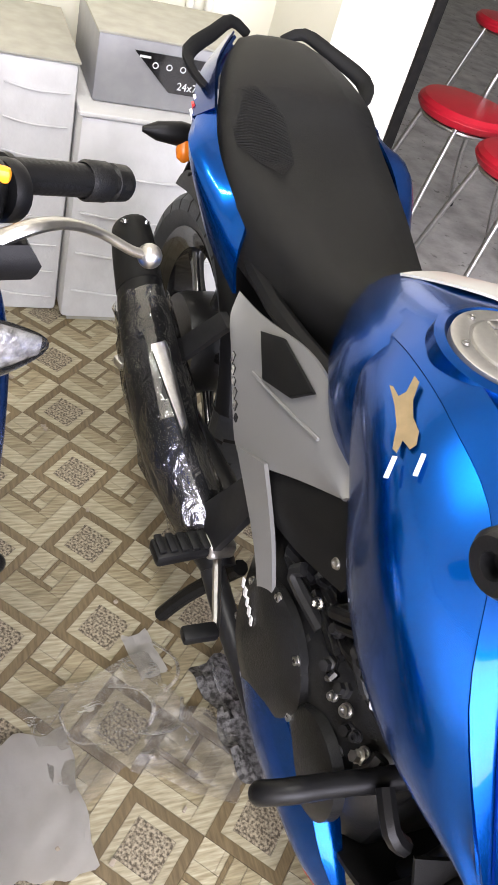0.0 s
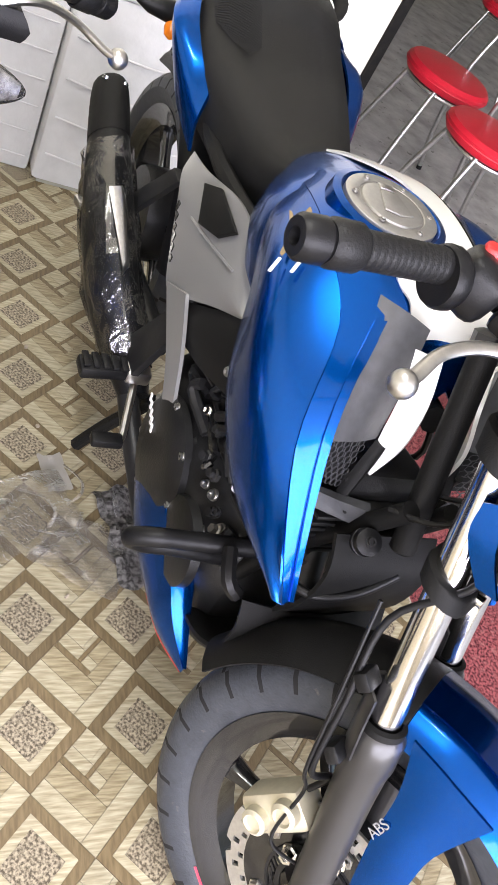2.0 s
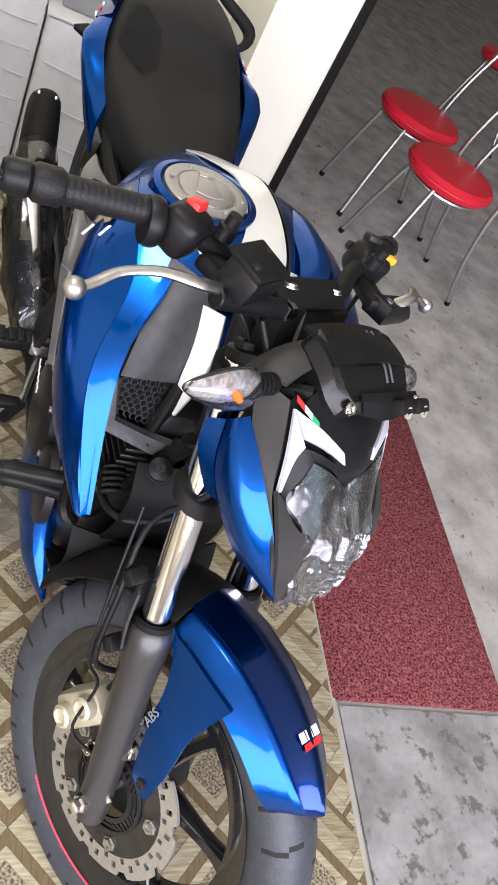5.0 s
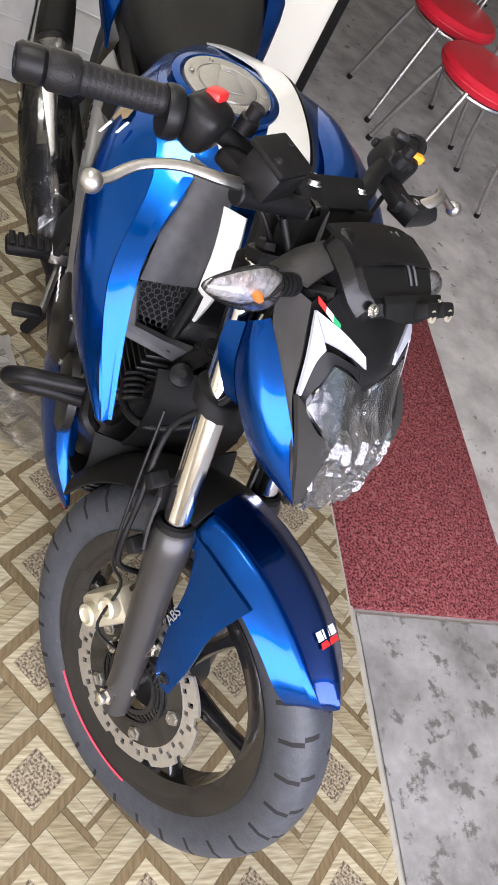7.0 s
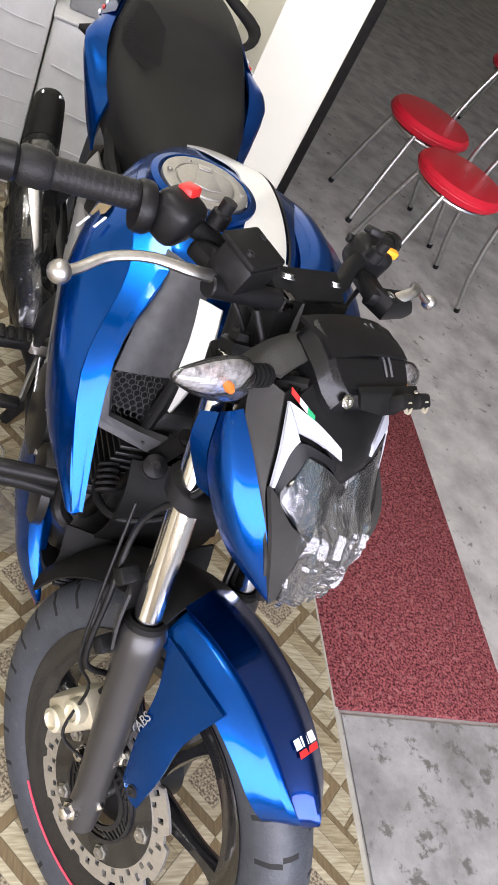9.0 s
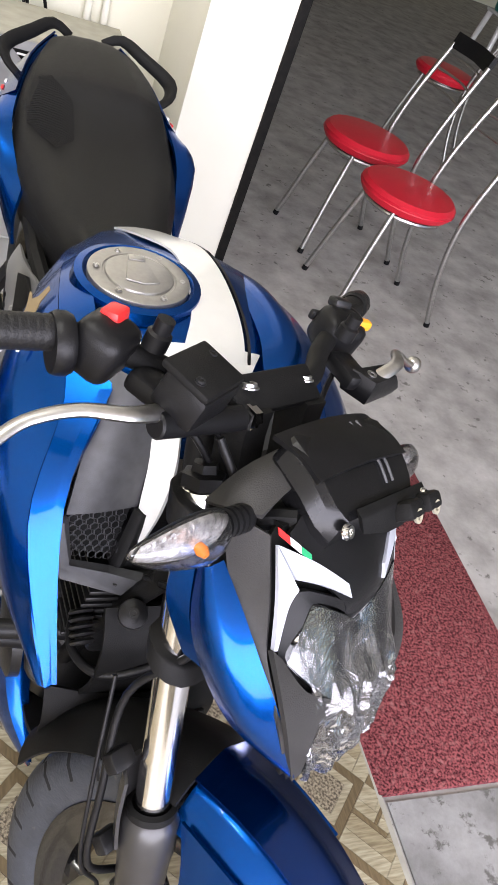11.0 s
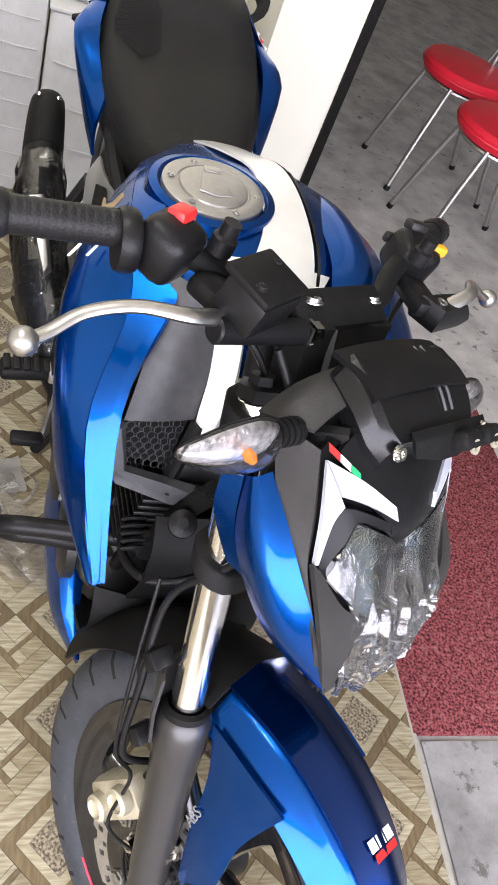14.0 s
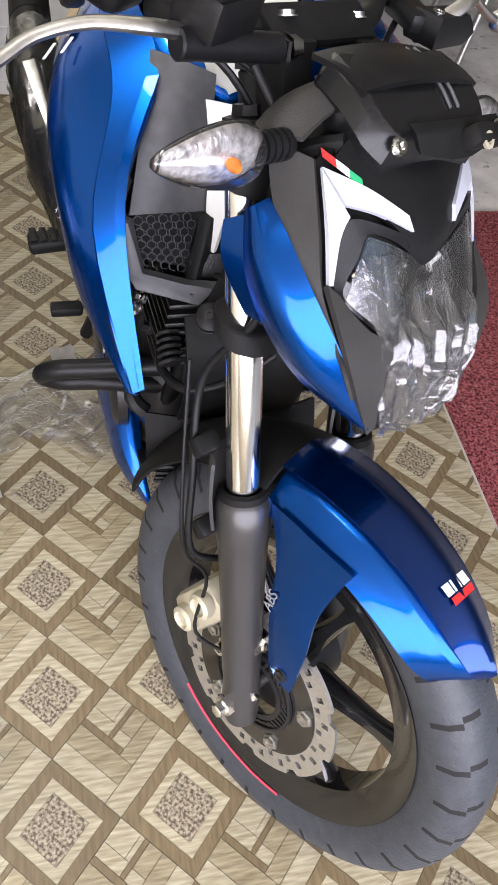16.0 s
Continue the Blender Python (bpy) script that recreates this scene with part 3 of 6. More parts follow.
    part("front_axle", rod(AXLE - SIDE * 0.12, AXLE + SIDE * 0.12, 0.009), "steel", bike)


    def clamp(n, thick):
        pts = []
        for s in (-1, 1):
            for k in range(7):
                a = radians(-90 + k * 30) if s > 0 else radians(90 + k * 30)
                pts.append(on_fork(n, s * 0.09 + 0.031 * math.cos(a), 0.031 * math.sin(a)))
        pts = pts[7:] + pts[:7]
        return plate(pts, AX * thick, bevel=0.004)


    part("lower_yoke", clamp(0.47, 0.022), "matte", bike)
    for s in (-1, 1):
        part("yoke_bolt", bolt(on_fork(0.481, s * 0.065, 0.026), V(1, 0, 0.3), 0.007, 0.012), "chrome", bike)
    part("upper_yoke", clamp(0.612, 0.03), "matte", bike)
    part("steering_stem", rod(A0 + AX * 0.40, A0 + AX * 0.65, 0.016), "matte", bike)
    part("stem_nut", lathe([(0, 0.02), (0.014, 0.02), (0.018, 0.012)], A0 + AX * 0.65, AX, 6), "dark", bike)

    # brake caliper on the right leg, behind it
    CAL = AXLE + V(-0.105, -0.072, 0.055)
    caliper = part("brake_caliper", box(CAL, (0.05, 0.055, 0.095), (20, 0, 0), 0.012), "gold", bike, "pale gold brake caliper")
    for dz in (-0.024, 0.024):
        part("piston_housing", lathe([(0, 0.018), (0.012, 0.017), (0.015, 0.012), (0.011, 0.01)], CAL + V(0.006 * (1 if dz > 0 else -1), -0.024, dz), -SIDE, 20), "gold", caliper)
    part("caliper_bracket", plate([CAL + V(0.02, 0.01, 0.05), CAL + V(0.1, 0.005, 0.045), CAL + V(0.105, 0.005, -0.02), CAL + V(0.02, 0.01, -0.05)], SIDE * 0.012, bevel=0.003), "dark", caliper)
    for p in ((0.045, 0.04), (0.05, -0.03), (0.085, 0.03)):
        part("caliper_bolt", bolt(CAL + V(p[0], -0.004, p[1]), -SIDE, 0.009, 0.016), "chrome", caliper)
    part("brake_hose", tube([CAL + V(0, 0, 0.05), CAL + V(0.0, -0.01, 0.10), on_fork(0.2, -0.13, -0.045), on_fork(0.3, -0.128, -0.04), on_fork(0.41, -0.115, -0.035), on_fork(0.52, -0.10, 0.035), on_fork(0.64, -0.08, 0.05), on_fork(0.71, -0.10, 0.02)], 0.0042, 10), "satin", bike, "black brake hose")
    part("sensor_cable", tube([AXLE + V(-0.03, -0.085, 0.04), CAL + V(0.02, -0.04, -0.01), CAL + V(-0.005, -0.03, 0.07), on_fork(0.2, -0.136, -0.05), on_fork(0.3, -0.135, -0.048), on_fork(0.42, -0.12, -0.05)], 0.0024, 8), "satin", bike)
    for n in (0.24, 0.34):
        part("hose_clip", box(on_fork(n, -0.118, -0.03), (0.03, 0.022, 0.018), (RAKE, 0, 0), 0.004), "satin", bike)


    # front mudguard
    def fender_pt(deg, u, R, w, drop, ridge):
        """u from -1 to 1 across the guard."""
        r = R - drop * abs(u) ** 2.2 + ridge * max(0, 1 - abs(u) * 2.4)
        return AXLE + V(math.cos(radians(deg)), 0, math.sin(radians(deg))) * r + SIDE * (u * w - 0.008)


    US = [-1, -0.8, -0.62, -0.58, -0.3, 0, 0.3, 0.58, 0.62, 0.8, 1]
    FW = [(57, 0.018, 0.308), (59.5, 0.036, 0.311), (66, 0.054, 0.314), (76, 0.063, 0.317), (88, 0.068, 0.319), (100, 0.071, 0.321), (111, 0.071, 0.322)]
    rows = [[fender_pt(a, u, R, w, 0.034 + 0.012 * (a > 50), 0.004 if abs(u) < 0.6 else 0) for u in US] for a, w, R in FW]
    fender = part("front_mudguard", sheet(rows, 0.003, 4, 2), "blue", bike, "glossy metallic blue front mudguard")
    # raised centre panel of the guard
    # same paint as the guard, shaded by colour
    rows = [[fender_pt(a, u * 0.62, R + 0.006, w, 0.02, 0.007) for u in (-1, -0.8, -0.4, 0, 0.4, 0.8, 1)] for a, w, R in FW]
    part("crown", sheet(rows, 0.004, 4, 2), "deep", fender, "blue raised centre, its shaded look put into the colour")
    for s in (-1, 1):
        rows = [[fender_pt(108, s * 1.0, 0.298, 0.074, 0, 0), fender_pt(101, s * 1.0, 0.294, 0.074, 0, 0), fender_pt(94, s * 1.0, 0.292, 0.073, 0, 0), fender_pt(86, s * 1.0, 0.294, 0.07, 0, 0)],
                [AXLE + V(-0.055, s * 0.081, 0.225), AXLE + V(-0.03, s * 0.083, 0.22), AXLE + V(-0.005, s * 0.083, 0.215), AXLE + V(0.018, s * 0.08, 0.21)],
                [AXLE + V(-0.03, s * 0.084, 0.16), AXLE + V(-0.01, s * 0.086, 0.155), AXLE + V(0.012, s * 0.086, 0.15), AXLE + V(0.034, s * 0.084, 0.148)],
                [AXLE + V(0.005, s * 0.084, 0.085), AXLE + V(0.02, s * 0.085, 0.08), AXLE + V(0.032, s * 0.085, 0.078), AXLE + V(0.045, s * 0.084, 0.08)]]
        sk = part("side_skirt", sheet(rows, 0.004, 4, 4), "blue", fender)
        fc_ = bpy.data.curves.new("lettering", "FONT")
        fc_.body, fc_.size, fc_.extrude, fc_.align_x = "ABS", 0.019, 0.0004, "CENTER"
        fc_.materials.append(M["silver"])
        lo = new("lettering", fc_)
        up_, out_ = V(-0.42, 0, 0.9).normalized(), Vector((s, 0, 0))
        across = up_.cross(out_)
        m3_ = Matrix((across, up_, out_)).transposed().to_4x4()
        m3_.translation = AXLE + V(-0.028, s * 0.0885, 0.175)
        lo.parent = sk
        lo.matrix_local = STEER_M @ m3_ @ Matrix.Rotation(radians(-s * 70), 4, "Z")
        part("skirt_bolt", bolt(AXLE + V(0.025, s * 0.087, 0.092), SIDE * s, 0.007, 0.004), "dark", sk)
    rows = [[fender_pt(a, u, R, w, 0.03, 0) for u in (-1, -0.75, -0.3, 0, 0.3, 0.75, 1)] for a, w, R in ((111, 0.07, 0.332), (122, 0.068, 0.332), (138, 0.066, 0.33), (154, 0.062, 0.328), (170, 0.05, 0.328))]
    part("rear_flap", sheet(rows, 0.004, 4, 2), "matte", fender, "matte black rear extension")


    def decal(outline, at, ux, uy, nrm, size, mat_, parent, name="decal", lift=0.0012):
        pts = [at + ux * (x * size) + uy * (y * size) + nrm * lift for x, y in outline]
        return part(name, plate(pts, nrm * 0.0006), mat_, parent, smooth=60)


    # makers marks on the guard, as plain shapes
    DA = fender_pt(73, 0.0, 0.3275, 0.06, 0, 0)
    dn = V(math.cos(radians(73)), 0, math.sin(radians(73)))
    du, dv = SIDE, V(-math.sin(radians(73)), 0, math.cos(radians(73)))
    for x0 in (-1.0, -0.3, 0.42):
        decal([(x0, 0.1), (x0 + 0.58, 0.1), (x0 + 0.5, 0.75), (x0 - 0.05, 0.75)], DA, du, dv, dn, 0.019, "printed", fender, lift=0.0025)
    decal([(-0.9, -0.45), (0.95, -0.4), (1.0, 0.0), (-0.85, -0.02)], DA, du, dv, dn, 0.019, "red", fender, lift=0.0025)

    # ---- bars and controls ----
    def W0(f, l, z):
        return V(f + 0.045, l + 0.03, z - 0.071)


    bar_half = [(-0.442, -0.31, 0.952), (-0.42, -0.255, 0.962), (-0.395, -0.2, 0.972), (-0.372, -0.155, 0.97), (-0.348, -0.11, 0.96), (-0.32, -0.07, 0.95), (-0.312, 0, 0.946)]
    bar_pts = [V(*p) for p in bar_half] + [V(f - l * 0.07, -l * 1.04, z) for f, l, z in bar_half[-2::-1]]

    for s in (-1, 1):
        part("riser", loft([[on_fork(n, s * 0.046 + x * 0.017, y * w) for x, y in ((-1, -1), (-1, 1), (1, 1), (1, -1))] for n, w in ((0.63, 0.024), (0.65, 0.018), (0.7, 0.018), (0.727, 0.023))], 2), "matte", bike)
        part("riser_bolt", bolt(on_fork(0.736, s * 0.046), AX, 0.008, 0.005), "steel", bike)
    TURN_STACK[-1] = BARS_M
    handlebar = part("handlebar", tube(bar_pts, 0.0112, 14, 5), "matte", bike, "matte black tubular handlebar")
    part("riser_bridge", box(on_fork(0.73, 0), (0.128, 0.04, 0.014), (RAKE, 0, 0), 0.005), "matte", bike, "black bar clamp bridge")
    for s in (-1, 1):
        ahead = 0.02 if s > 0 else 0.0
        e, i = V(-0.44 + ahead, s * 0.303, 0.953), V(-0.393 + ahead * 0.7, s * 0.192, 0.972)
        d = (e - i).normalized()
        n = (e - i).length
        prof = [(0.0, 0.0175), (0.006, 0.018), (0.008, 0.0142)]
        for k in range(14):
            prof += [(0.012 + k * 0.0065, 0.0146), (0.0145 + k * 0.0065, 0.0149), (0.0165 + k * 0.0065, 0.0149), (0.0175 + k * 0.0065, 0.0146)]
        prof += [(n - 0.03, 0.016), (n - 0.026, 0.0185), (n - 0.004, 0.0185), (n, 0.0155)]
        grip = part("grip", lathe(prof, i, d, 24), "grip", handlebar, "ribbed black rubber grip")
        part("bar_end", lathe([(0, 0.0145), (0.004, 0.0175), (0.022, 0.017), (0.026, 0.014), (0.026, 0.007), (0.018, 0.006)], e, d, 22), "satin", grip)
        # switch housing
        c = V(-0.378 + ahead, s * 0.163, 0.969)
        sw = part("switch_housing", box(c, (0.054, 0.046, 0.05), (8, 0, -s * 24), 0.014, 3), "satin", handlebar)
        part("housing_rim", lathe([(-0.008, 0.024), (-0.004, 0.026), (0.004, 0.026), (0.008, 0.024)], c + d * 0.034, d, 20), "satin", sw)
        if s < 0:
            part("kill_switch", box(c + V(-0.008, 0.008, 0.024), (0.024, 0.018, 0.014), (-14, 0, 24), 0.004), "red", sw, "red kill switch")
            part("start_button", box(c + V(-0.027, 0.006, 0.002), (0.016, 0.008, 0.014), (0, 0, 22), 0.003), "dark", sw)
        else:
            part("indicator_switch", box(c + V(0.014, 0.012, 0.022), (0.026, 0.012, 0.012), (0, 0, -22), 0.004), "orange", sw, "orange indicator button")
            part("beam_switch", box(c + V(-0.018, 0.006, 0.026), (0.024, 0.018, 0.012), (-14, 0, -22), 0.004), "dark", sw)
            part("horn_button", box(c + V(-0.028, -0.012, 0.004), (0.014, 0.008, 0.012), (0, 0, -22), 0.003), "dark", sw)
        # lever
        pv = V(-0.308 + ahead, s * 0.145, 0.955)
        lv = [pv] + [V(f + ahead, s * l, z + ahead * 0.8) for f, l, z in ((-0.306, 0.185, 0.962), (-0.325, 0.22, 0.957), (-0.335, 0.255, 0.945), (-0.331, 0.285, 0.932), (-0.329, 0.303, 0.928))]
        lever = part("lever", tube(lv, [0.009, 0.008, 0.0068, 0.006, 0.0062, 0.007], 12, 6, flat=0.7), "steel", handlebar, "silver aluminium lever")
        bm = bmesh.new()
        bmesh.ops.create_uvsphere(bm, u_segments=16, v_segments=10, radius=0.011, matrix=Matrix.Translation(lv[-1]))
        part("lever_ball", bm, "steel", lever)
        part("lever_perch", box(pv + V(-0.022, -s * 0.01, 0.002), (0.034, 0.05, 0.02), (0, 0, -s * 14), 0.007), "satin", handlebar)
        part("perch_bolt", bolt(pv + V(0.0, 0, 0.009), (0, 0, 1), 0.006, 0.006), "steel", handlebar)
        if s > 0:
            part("lever_boot", loft([[pv + V(a, b, -0.014) for a, b in ((0.012, 0.045), (0.016, -0.01), (-0.014, -0.02), (-0.012, 0.045))], [pv + V(a, b, 0.0) for a, b in ((0.016, 0.05), (0.018, -0.016), (-0.018, -0.024), (-0.016, 0.05))], [pv + V(a, b, 0.014) for a, b in ((0.01, 0.04), (0.014, -0.01), (-0.012, -0.02), (-0.01, 0.04))]], 2), "satin", handlebar, "black rubber lever boot")
        part("mirror_mount", lathe([(0, 0.011), (0.014, 0.011), (0.016, 0.008), (0.028, 0.008)], c + V(0.024, -s * 0.03, 0.014), (0, 0, 1), 12), "satin", handlebar)
    # master cylinder
    mc = part("brake_reservoir", box(W0(-0.35, -0.152, 1.046), (0.06, 0.044, 0.034), (6, 0, 14), 0.005), "satin", handlebar, "square black brake fluid reservoir")
    part("reservoir_lid", box(W0(-0.352, -0.152, 1.066), (0.064, 0.048, 0.008), (6, 0, 14), 0.003), "matte", mc)
    for x, y in ((-0.03, 0.018), (0.03, -0.018)):
        part("lid_screw", bolt(W0(-0.352 + y * 0.75, -0.152 + x * 0.66, 1.069), (0, 0, 1), 0.004, 0.003), "dark", mc)
    part("master_cylinder", rod(W0(-0.345, -0.19, 1.022), W0(-0.335, -0.09, 1.018), 0.012), "satin", mc)
    part("banjo_bolt", bolt(W0(-0.333, -0.085, 1.018), SIDE, 0.01, 0.014), "chrome", mc)
    for s in (-1, 1):
        for k in range(2):
            c0 = V(-0.32, s * (0.13 - 0.04 * k), 0.945 - 0.012 * k)
            part("control_cable", tube([c0, c0 + V(0.03, -s * 0.04, -0.03), V(-0.225 - 0.02 * k, s * 0.06 + 0.02, 0.82), V(-0.25, s * 0.05 + 0.01, 0.74), V(-0.3, s * 0.04, 0.7)], 0.0026 if k else 0.0033, 8), "satin", handlebar, "black control cable")


    # ---- headlamp mask, which turns with the bars ----
    TURN_STACK[-1] = MASK_M
    MASK_F = ((0.68, -0.045), (0.70, -0.043), (0.73, -0.045), (0.76, -0.052), (0.785, -0.06), (0.805, -0.07), (0.82, -0.095), (0.839, -0.116), (0.86, -0.119), (0.875, -0.121), (0.89, -0.134), (0.91, -0.16), (0.93, -0.19), (0.96, -0.235))

    def face(l, z, out=0.0):
        """A point of the sloping front mask: l sideways from its middle, at height z."""
        for (z0, f0), (z1, f1) in zip(MASK_F, MASK_F[1:]):
            if z <= z1:
                break
        k = min(max((z - z0) / (z1 - z0), 0), 1)
        bend = 3.0 if z > 0.86 else 1.6
        n = V(0.8, l * 3.2, 0.5).normalized()
        return V(f0 + (f1 - f0) * k - bend * l * l, l + 0.006, z) + n * out

    def G(f, l, z):
        return V(f, l + 0.006, z)

    def strip(lines, out=0.0, thick=0.004, nu=3, nv=4):
        """A patch of the mask through lines of (l, z)."""
        return sheet([[face(l, z, out) for l, z in line] for line in lines], thick, nu, nv)

    def both(right):
        """Mirror a half line to run from one side of the mask to the other."""
        return [(-l, z) for l, z in right[::-1] if l > 0] + right

    US7 = (-1, -0.7, -0.35, 0, 0.35, 0.7, 1)
    mask = part("headlamp_mask", strip([[(u * w, z + 0.012 * (1 - u * u) * (z > 0.88)) for u in US7] for z, w in ((0.915, 0.085), (0.9, 0.104), (0.875, 0.112), (0.84, 0.112), (0.808, 0.108), (0.78, 0.1), (0.745, 0.08), (0.715, 0.066))], -0.012, 0.006, 2, 3), "matte", bike, "matte black headlamp mask")
    # dark brow between the light guides
    part("brow", strip([both([(0, 0.94), (0.04, 0.934), (0.085, 0.912)]), both([(0, 0.905), (0.03, 0.902), (0.07, 0.893)]), both([(0, 0.875), (0.02, 0.874), (0.036, 0.872)]), both([(0, 0.842), (0.012, 0.845), (0.026, 0.858)])], 0.001, 0.006, 3, 3), "satin", mask, "satin black brow")
    for s in (-1, 1):
        part("light_guide", strip([[(s * 0.099, 0.906), (s * 0.066, 0.899), (s * 0.033, 0.886)], [(s * 0.089, 0.889), (s * 0.062, 0.886), (s * 0.03, 0.876)]], 0.004, 0.005, 4, 4), "drl", mask, "frosted white light guide")
        part("light_guide", strip([[(s * 0.0995, 0.905), (s * 0.0865, 0.883)], [(s * 0.104, 0.87), (s * 0.094, 0.866)], [(s * 0.106, 0.836), (s * 0.1025, 0.836)]], 0.0042, 0.005, 4, 3), "drl", mask, "frosted white light guide")
        part("bezel", strip([[(s * 0.026, 0.871), (s * 0.058, 0.88), (s * 0.085, 0.882), (s * 0.093, 0.865), (s * 0.101, 0.836), (s * 0.1, 0.828)], [(s * 0.024, 0.858), (s * 0.05, 0.87), (s * 0.073, 0.873), (s * 0.082, 0.858), (s * 0.093, 0.834), (s * 0.094, 0.826)]], 0.002, 0.006, 2, 3), "satin", mask, "dark grey lamp bezel")
        part("cheek", strip([[(s * 0.108, 0.836), (s * 0.11, 0.81), (s * 0.104, 0.785), (s * 0.088, 0.752), (s * 0.07, 0.722)], [(s * 0.1, 0.83), (s * 0.082, 0.812), (s * 0.05, 0.802), (s * 0.068, 0.786), (s * 0.064, 0.73)]], 0.004, 0.006, 4, 4), "maskgrey", mask, "matte dark grey cheek panel")
        # side of the mask, back to the blue wing
        part("mask_side", sheet([[face(s * 0.1, 0.91, 0.0), face(s * 0.107, 0.87, 0.0), face(s * 0.11, 0.83, 0.0), face(s * 0.107, 0.79, 0.0), face(s * 0.088, 0.752, 0.0), face(s * 0.07, 0.72, 0.0)],
                                 [G(-0.228, s * 0.112, 0.905), G(-0.2, s * 0.115, 0.868), G(-0.16, s * 0.119, 0.846), G(-0.122, s * 0.116, 0.822), G(-0.086, s * 0.1, 0.785), G(-0.052, s * 0.074, 0.735)]], 0.005, 3, 4), "maskgrey", mask, "matte dark grey mask flank")
        # blue side wing
        rows = [[G(-0.205, s * 0.116, 0.868), G(-0.163, s * 0.12, 0.852), G(-0.125, s * 0.119, 0.83), G(-0.085, s * 0.104, 0.793), G(-0.048, s * 0.072, 0.732)],
                [G(-0.208, s * 0.127, 0.861), G(-0.173, s * 0.137, 0.833), G(-0.135, s * 0.136, 0.804), G(-0.092, s * 0.117, 0.77), G(-0.049, s * 0.072, 0.73)],
                [G(-0.217, s * 0.122, 0.85), G(-0.192, s * 0.128, 0.81), G(-0.157, s * 0.125, 0.78), G(-0.11, s * 0.109, 0.75), G(-0.05, s * 0.071, 0.728)]]
        part("side_wing", sheet(rows, 0.004, 4, 4), "blue", mask, "glossy blue side wing")
        rows = [[G(-0.222, s * 0.116, 0.842), G(-0.198, s * 0.12, 0.803), G(-0.164, s * 0.117, 0.773)], [G(-0.24, s * 0.117, 0.825), G(-0.226, s * 0.119, 0.794), G(-0.185, s * 0.115, 0.765)]]
        part("inner_wing", sheet(rows, 0.004, 3, 4), "blue", mask)
        # stickers like a small flag
        if s < 0:
            for k, cm in enumerate(("red", "printed", "green")):
                part("flag_stripe", strip([[(-0.095 + k * 0.0085, 0.9155 - k * 0.004), (-0.0868 + k * 0.0085, 0.9117 - k * 0.004)], [(-0.0962 + k * 0.0085, 0.9115 - k * 0.004), (-0.088 + k * 0.0085, 0.9075 - k * 0.004)]], 0.006, 0.001, 2, 2), cm, mask)
    rows = [[face(l, 0.918 + 0.03 * (1 - (l / 0.104) ** 2), 0.001) for l in (-0.104, -0.08, -0.04, 0, 0.04, 0.08, 0.104)],
            [G(-0.232, l, z) for l, z in ((-0.116, 0.905), (-0.09, 0.93), (-0.045, 0.945), (0, 0.947), (0.045, 0.945), (0.09, 0.93), (0.116, 0.905))],
            [G(-0.25, l, z) for l, z in ((-0.112, 0.892), (-0.087, 0.922), (-0.045, 0.936), (0, 0.939), (0.045, 0.936), (0.087, 0.922), (0.112, 0.892))]]
    part("cowl", sheet(rows, 0.005, 4, 3), "maskgrey", mask, "matte dark grey cowl round the console")
    # lamp: dark bowl, bright reflectors, lens, film
    TOP = both([(0, 0.842), (0.026, 0.856), (0.05, 0.866), (0.073, 0.872)])
    MID = both([(0, 0.795), (0.046, 0.803), (0.07, 0.812), (0.094, 0.828)])
    LOW_T = both([(0, 0.79), (0.03, 0.79), (0.066, 0.786)])
    LOW_B = both([(0, 0.718), (0.03, 0.72), (0.062, 0.728)])
    bowl = part("lamp_bowl", strip([TOP, MID], -0.006, 0.003, 6, 3), "gloss", mask, "dark lamp bowl")
    part("lower_bowl", strip([LOW_T, LOW_B], -0.006, 0.003, 6, 3), "grey", mask)
    for s in (-1, 1):
        reflector = part("lamp_reflector", strip([[(s * 0.022, 0.85), (s * 0.045, 0.858), (s * 0.064, 0.858)], [(s * 0.02, 0.832), (s * 0.05, 0.836), (s * 0.073, 0.84)], [(s * 0.02, 0.808), (s * 0.045, 0.812), (s * 0.066, 0.822)]], -0.001, 0.003, 4, 3), "reflector", mask, "bright multi-facet reflector", smooth=8)
        for k in range(3):
            part("reflector_rib", strip([[(s * (0.026 + 0.014 * k), 0.852 + 0.002 * k), (s * (0.029 + 0.014 * k), 0.852 + 0.002 * k)], [(s * (0.024 + 0.014 * k), 0.812 + 0.002 * k), (s * (0.027 + 0.014 * k), 0.812 + 0.002 * k)]], 0.003, 0.003, 2, 2), "chrome", reflector)
        part("side_bulb", lathe([(0, 0.006), (0.008, 0.007), (0.014, 0.004)], face(s * 0.082, 0.843, -0.004), V(0.8, s * 0.2, 0.5), 12), "chrome", bowl)
    part("lamp_divider", strip([[(-0.012, 0.838), (0.012, 0.838)], [(-0.011, 0.8), (0.011, 0.8)]], 0.001, 0.004, 3, 3), "grey", mask)
    part("shield_bar", strip([both([(0, 0.84), (0.03, 0.85)]), both([(0, 0.833), (0.03, 0.843)])], 0.003, 0.003, 3, 3), "white", mask, "white lamp bar")
    part("lower_reflector", strip([both([(0, 0.765), (0.03, 0.772), (0.055, 0.784)]), both([(0, 0.748), (0.03, 0.755), (0.058, 0.77)])], -0.001, 0.003, 4, 3), "drl", mask, "pale lower reflector")
    part("headlamp_lens", strip([TOP, MID], 0.006, 0.002, 6, 3), "lens", mask, "clear lens under crinkled film")
    part("lower_lens", strip([LOW_T, LOW_B], 0.006, 0.002, 6, 3), "lens", mask)
    # crinkled clear film over the lens, gathered at the lower edge
    rng = random.Random(5)
    net = []
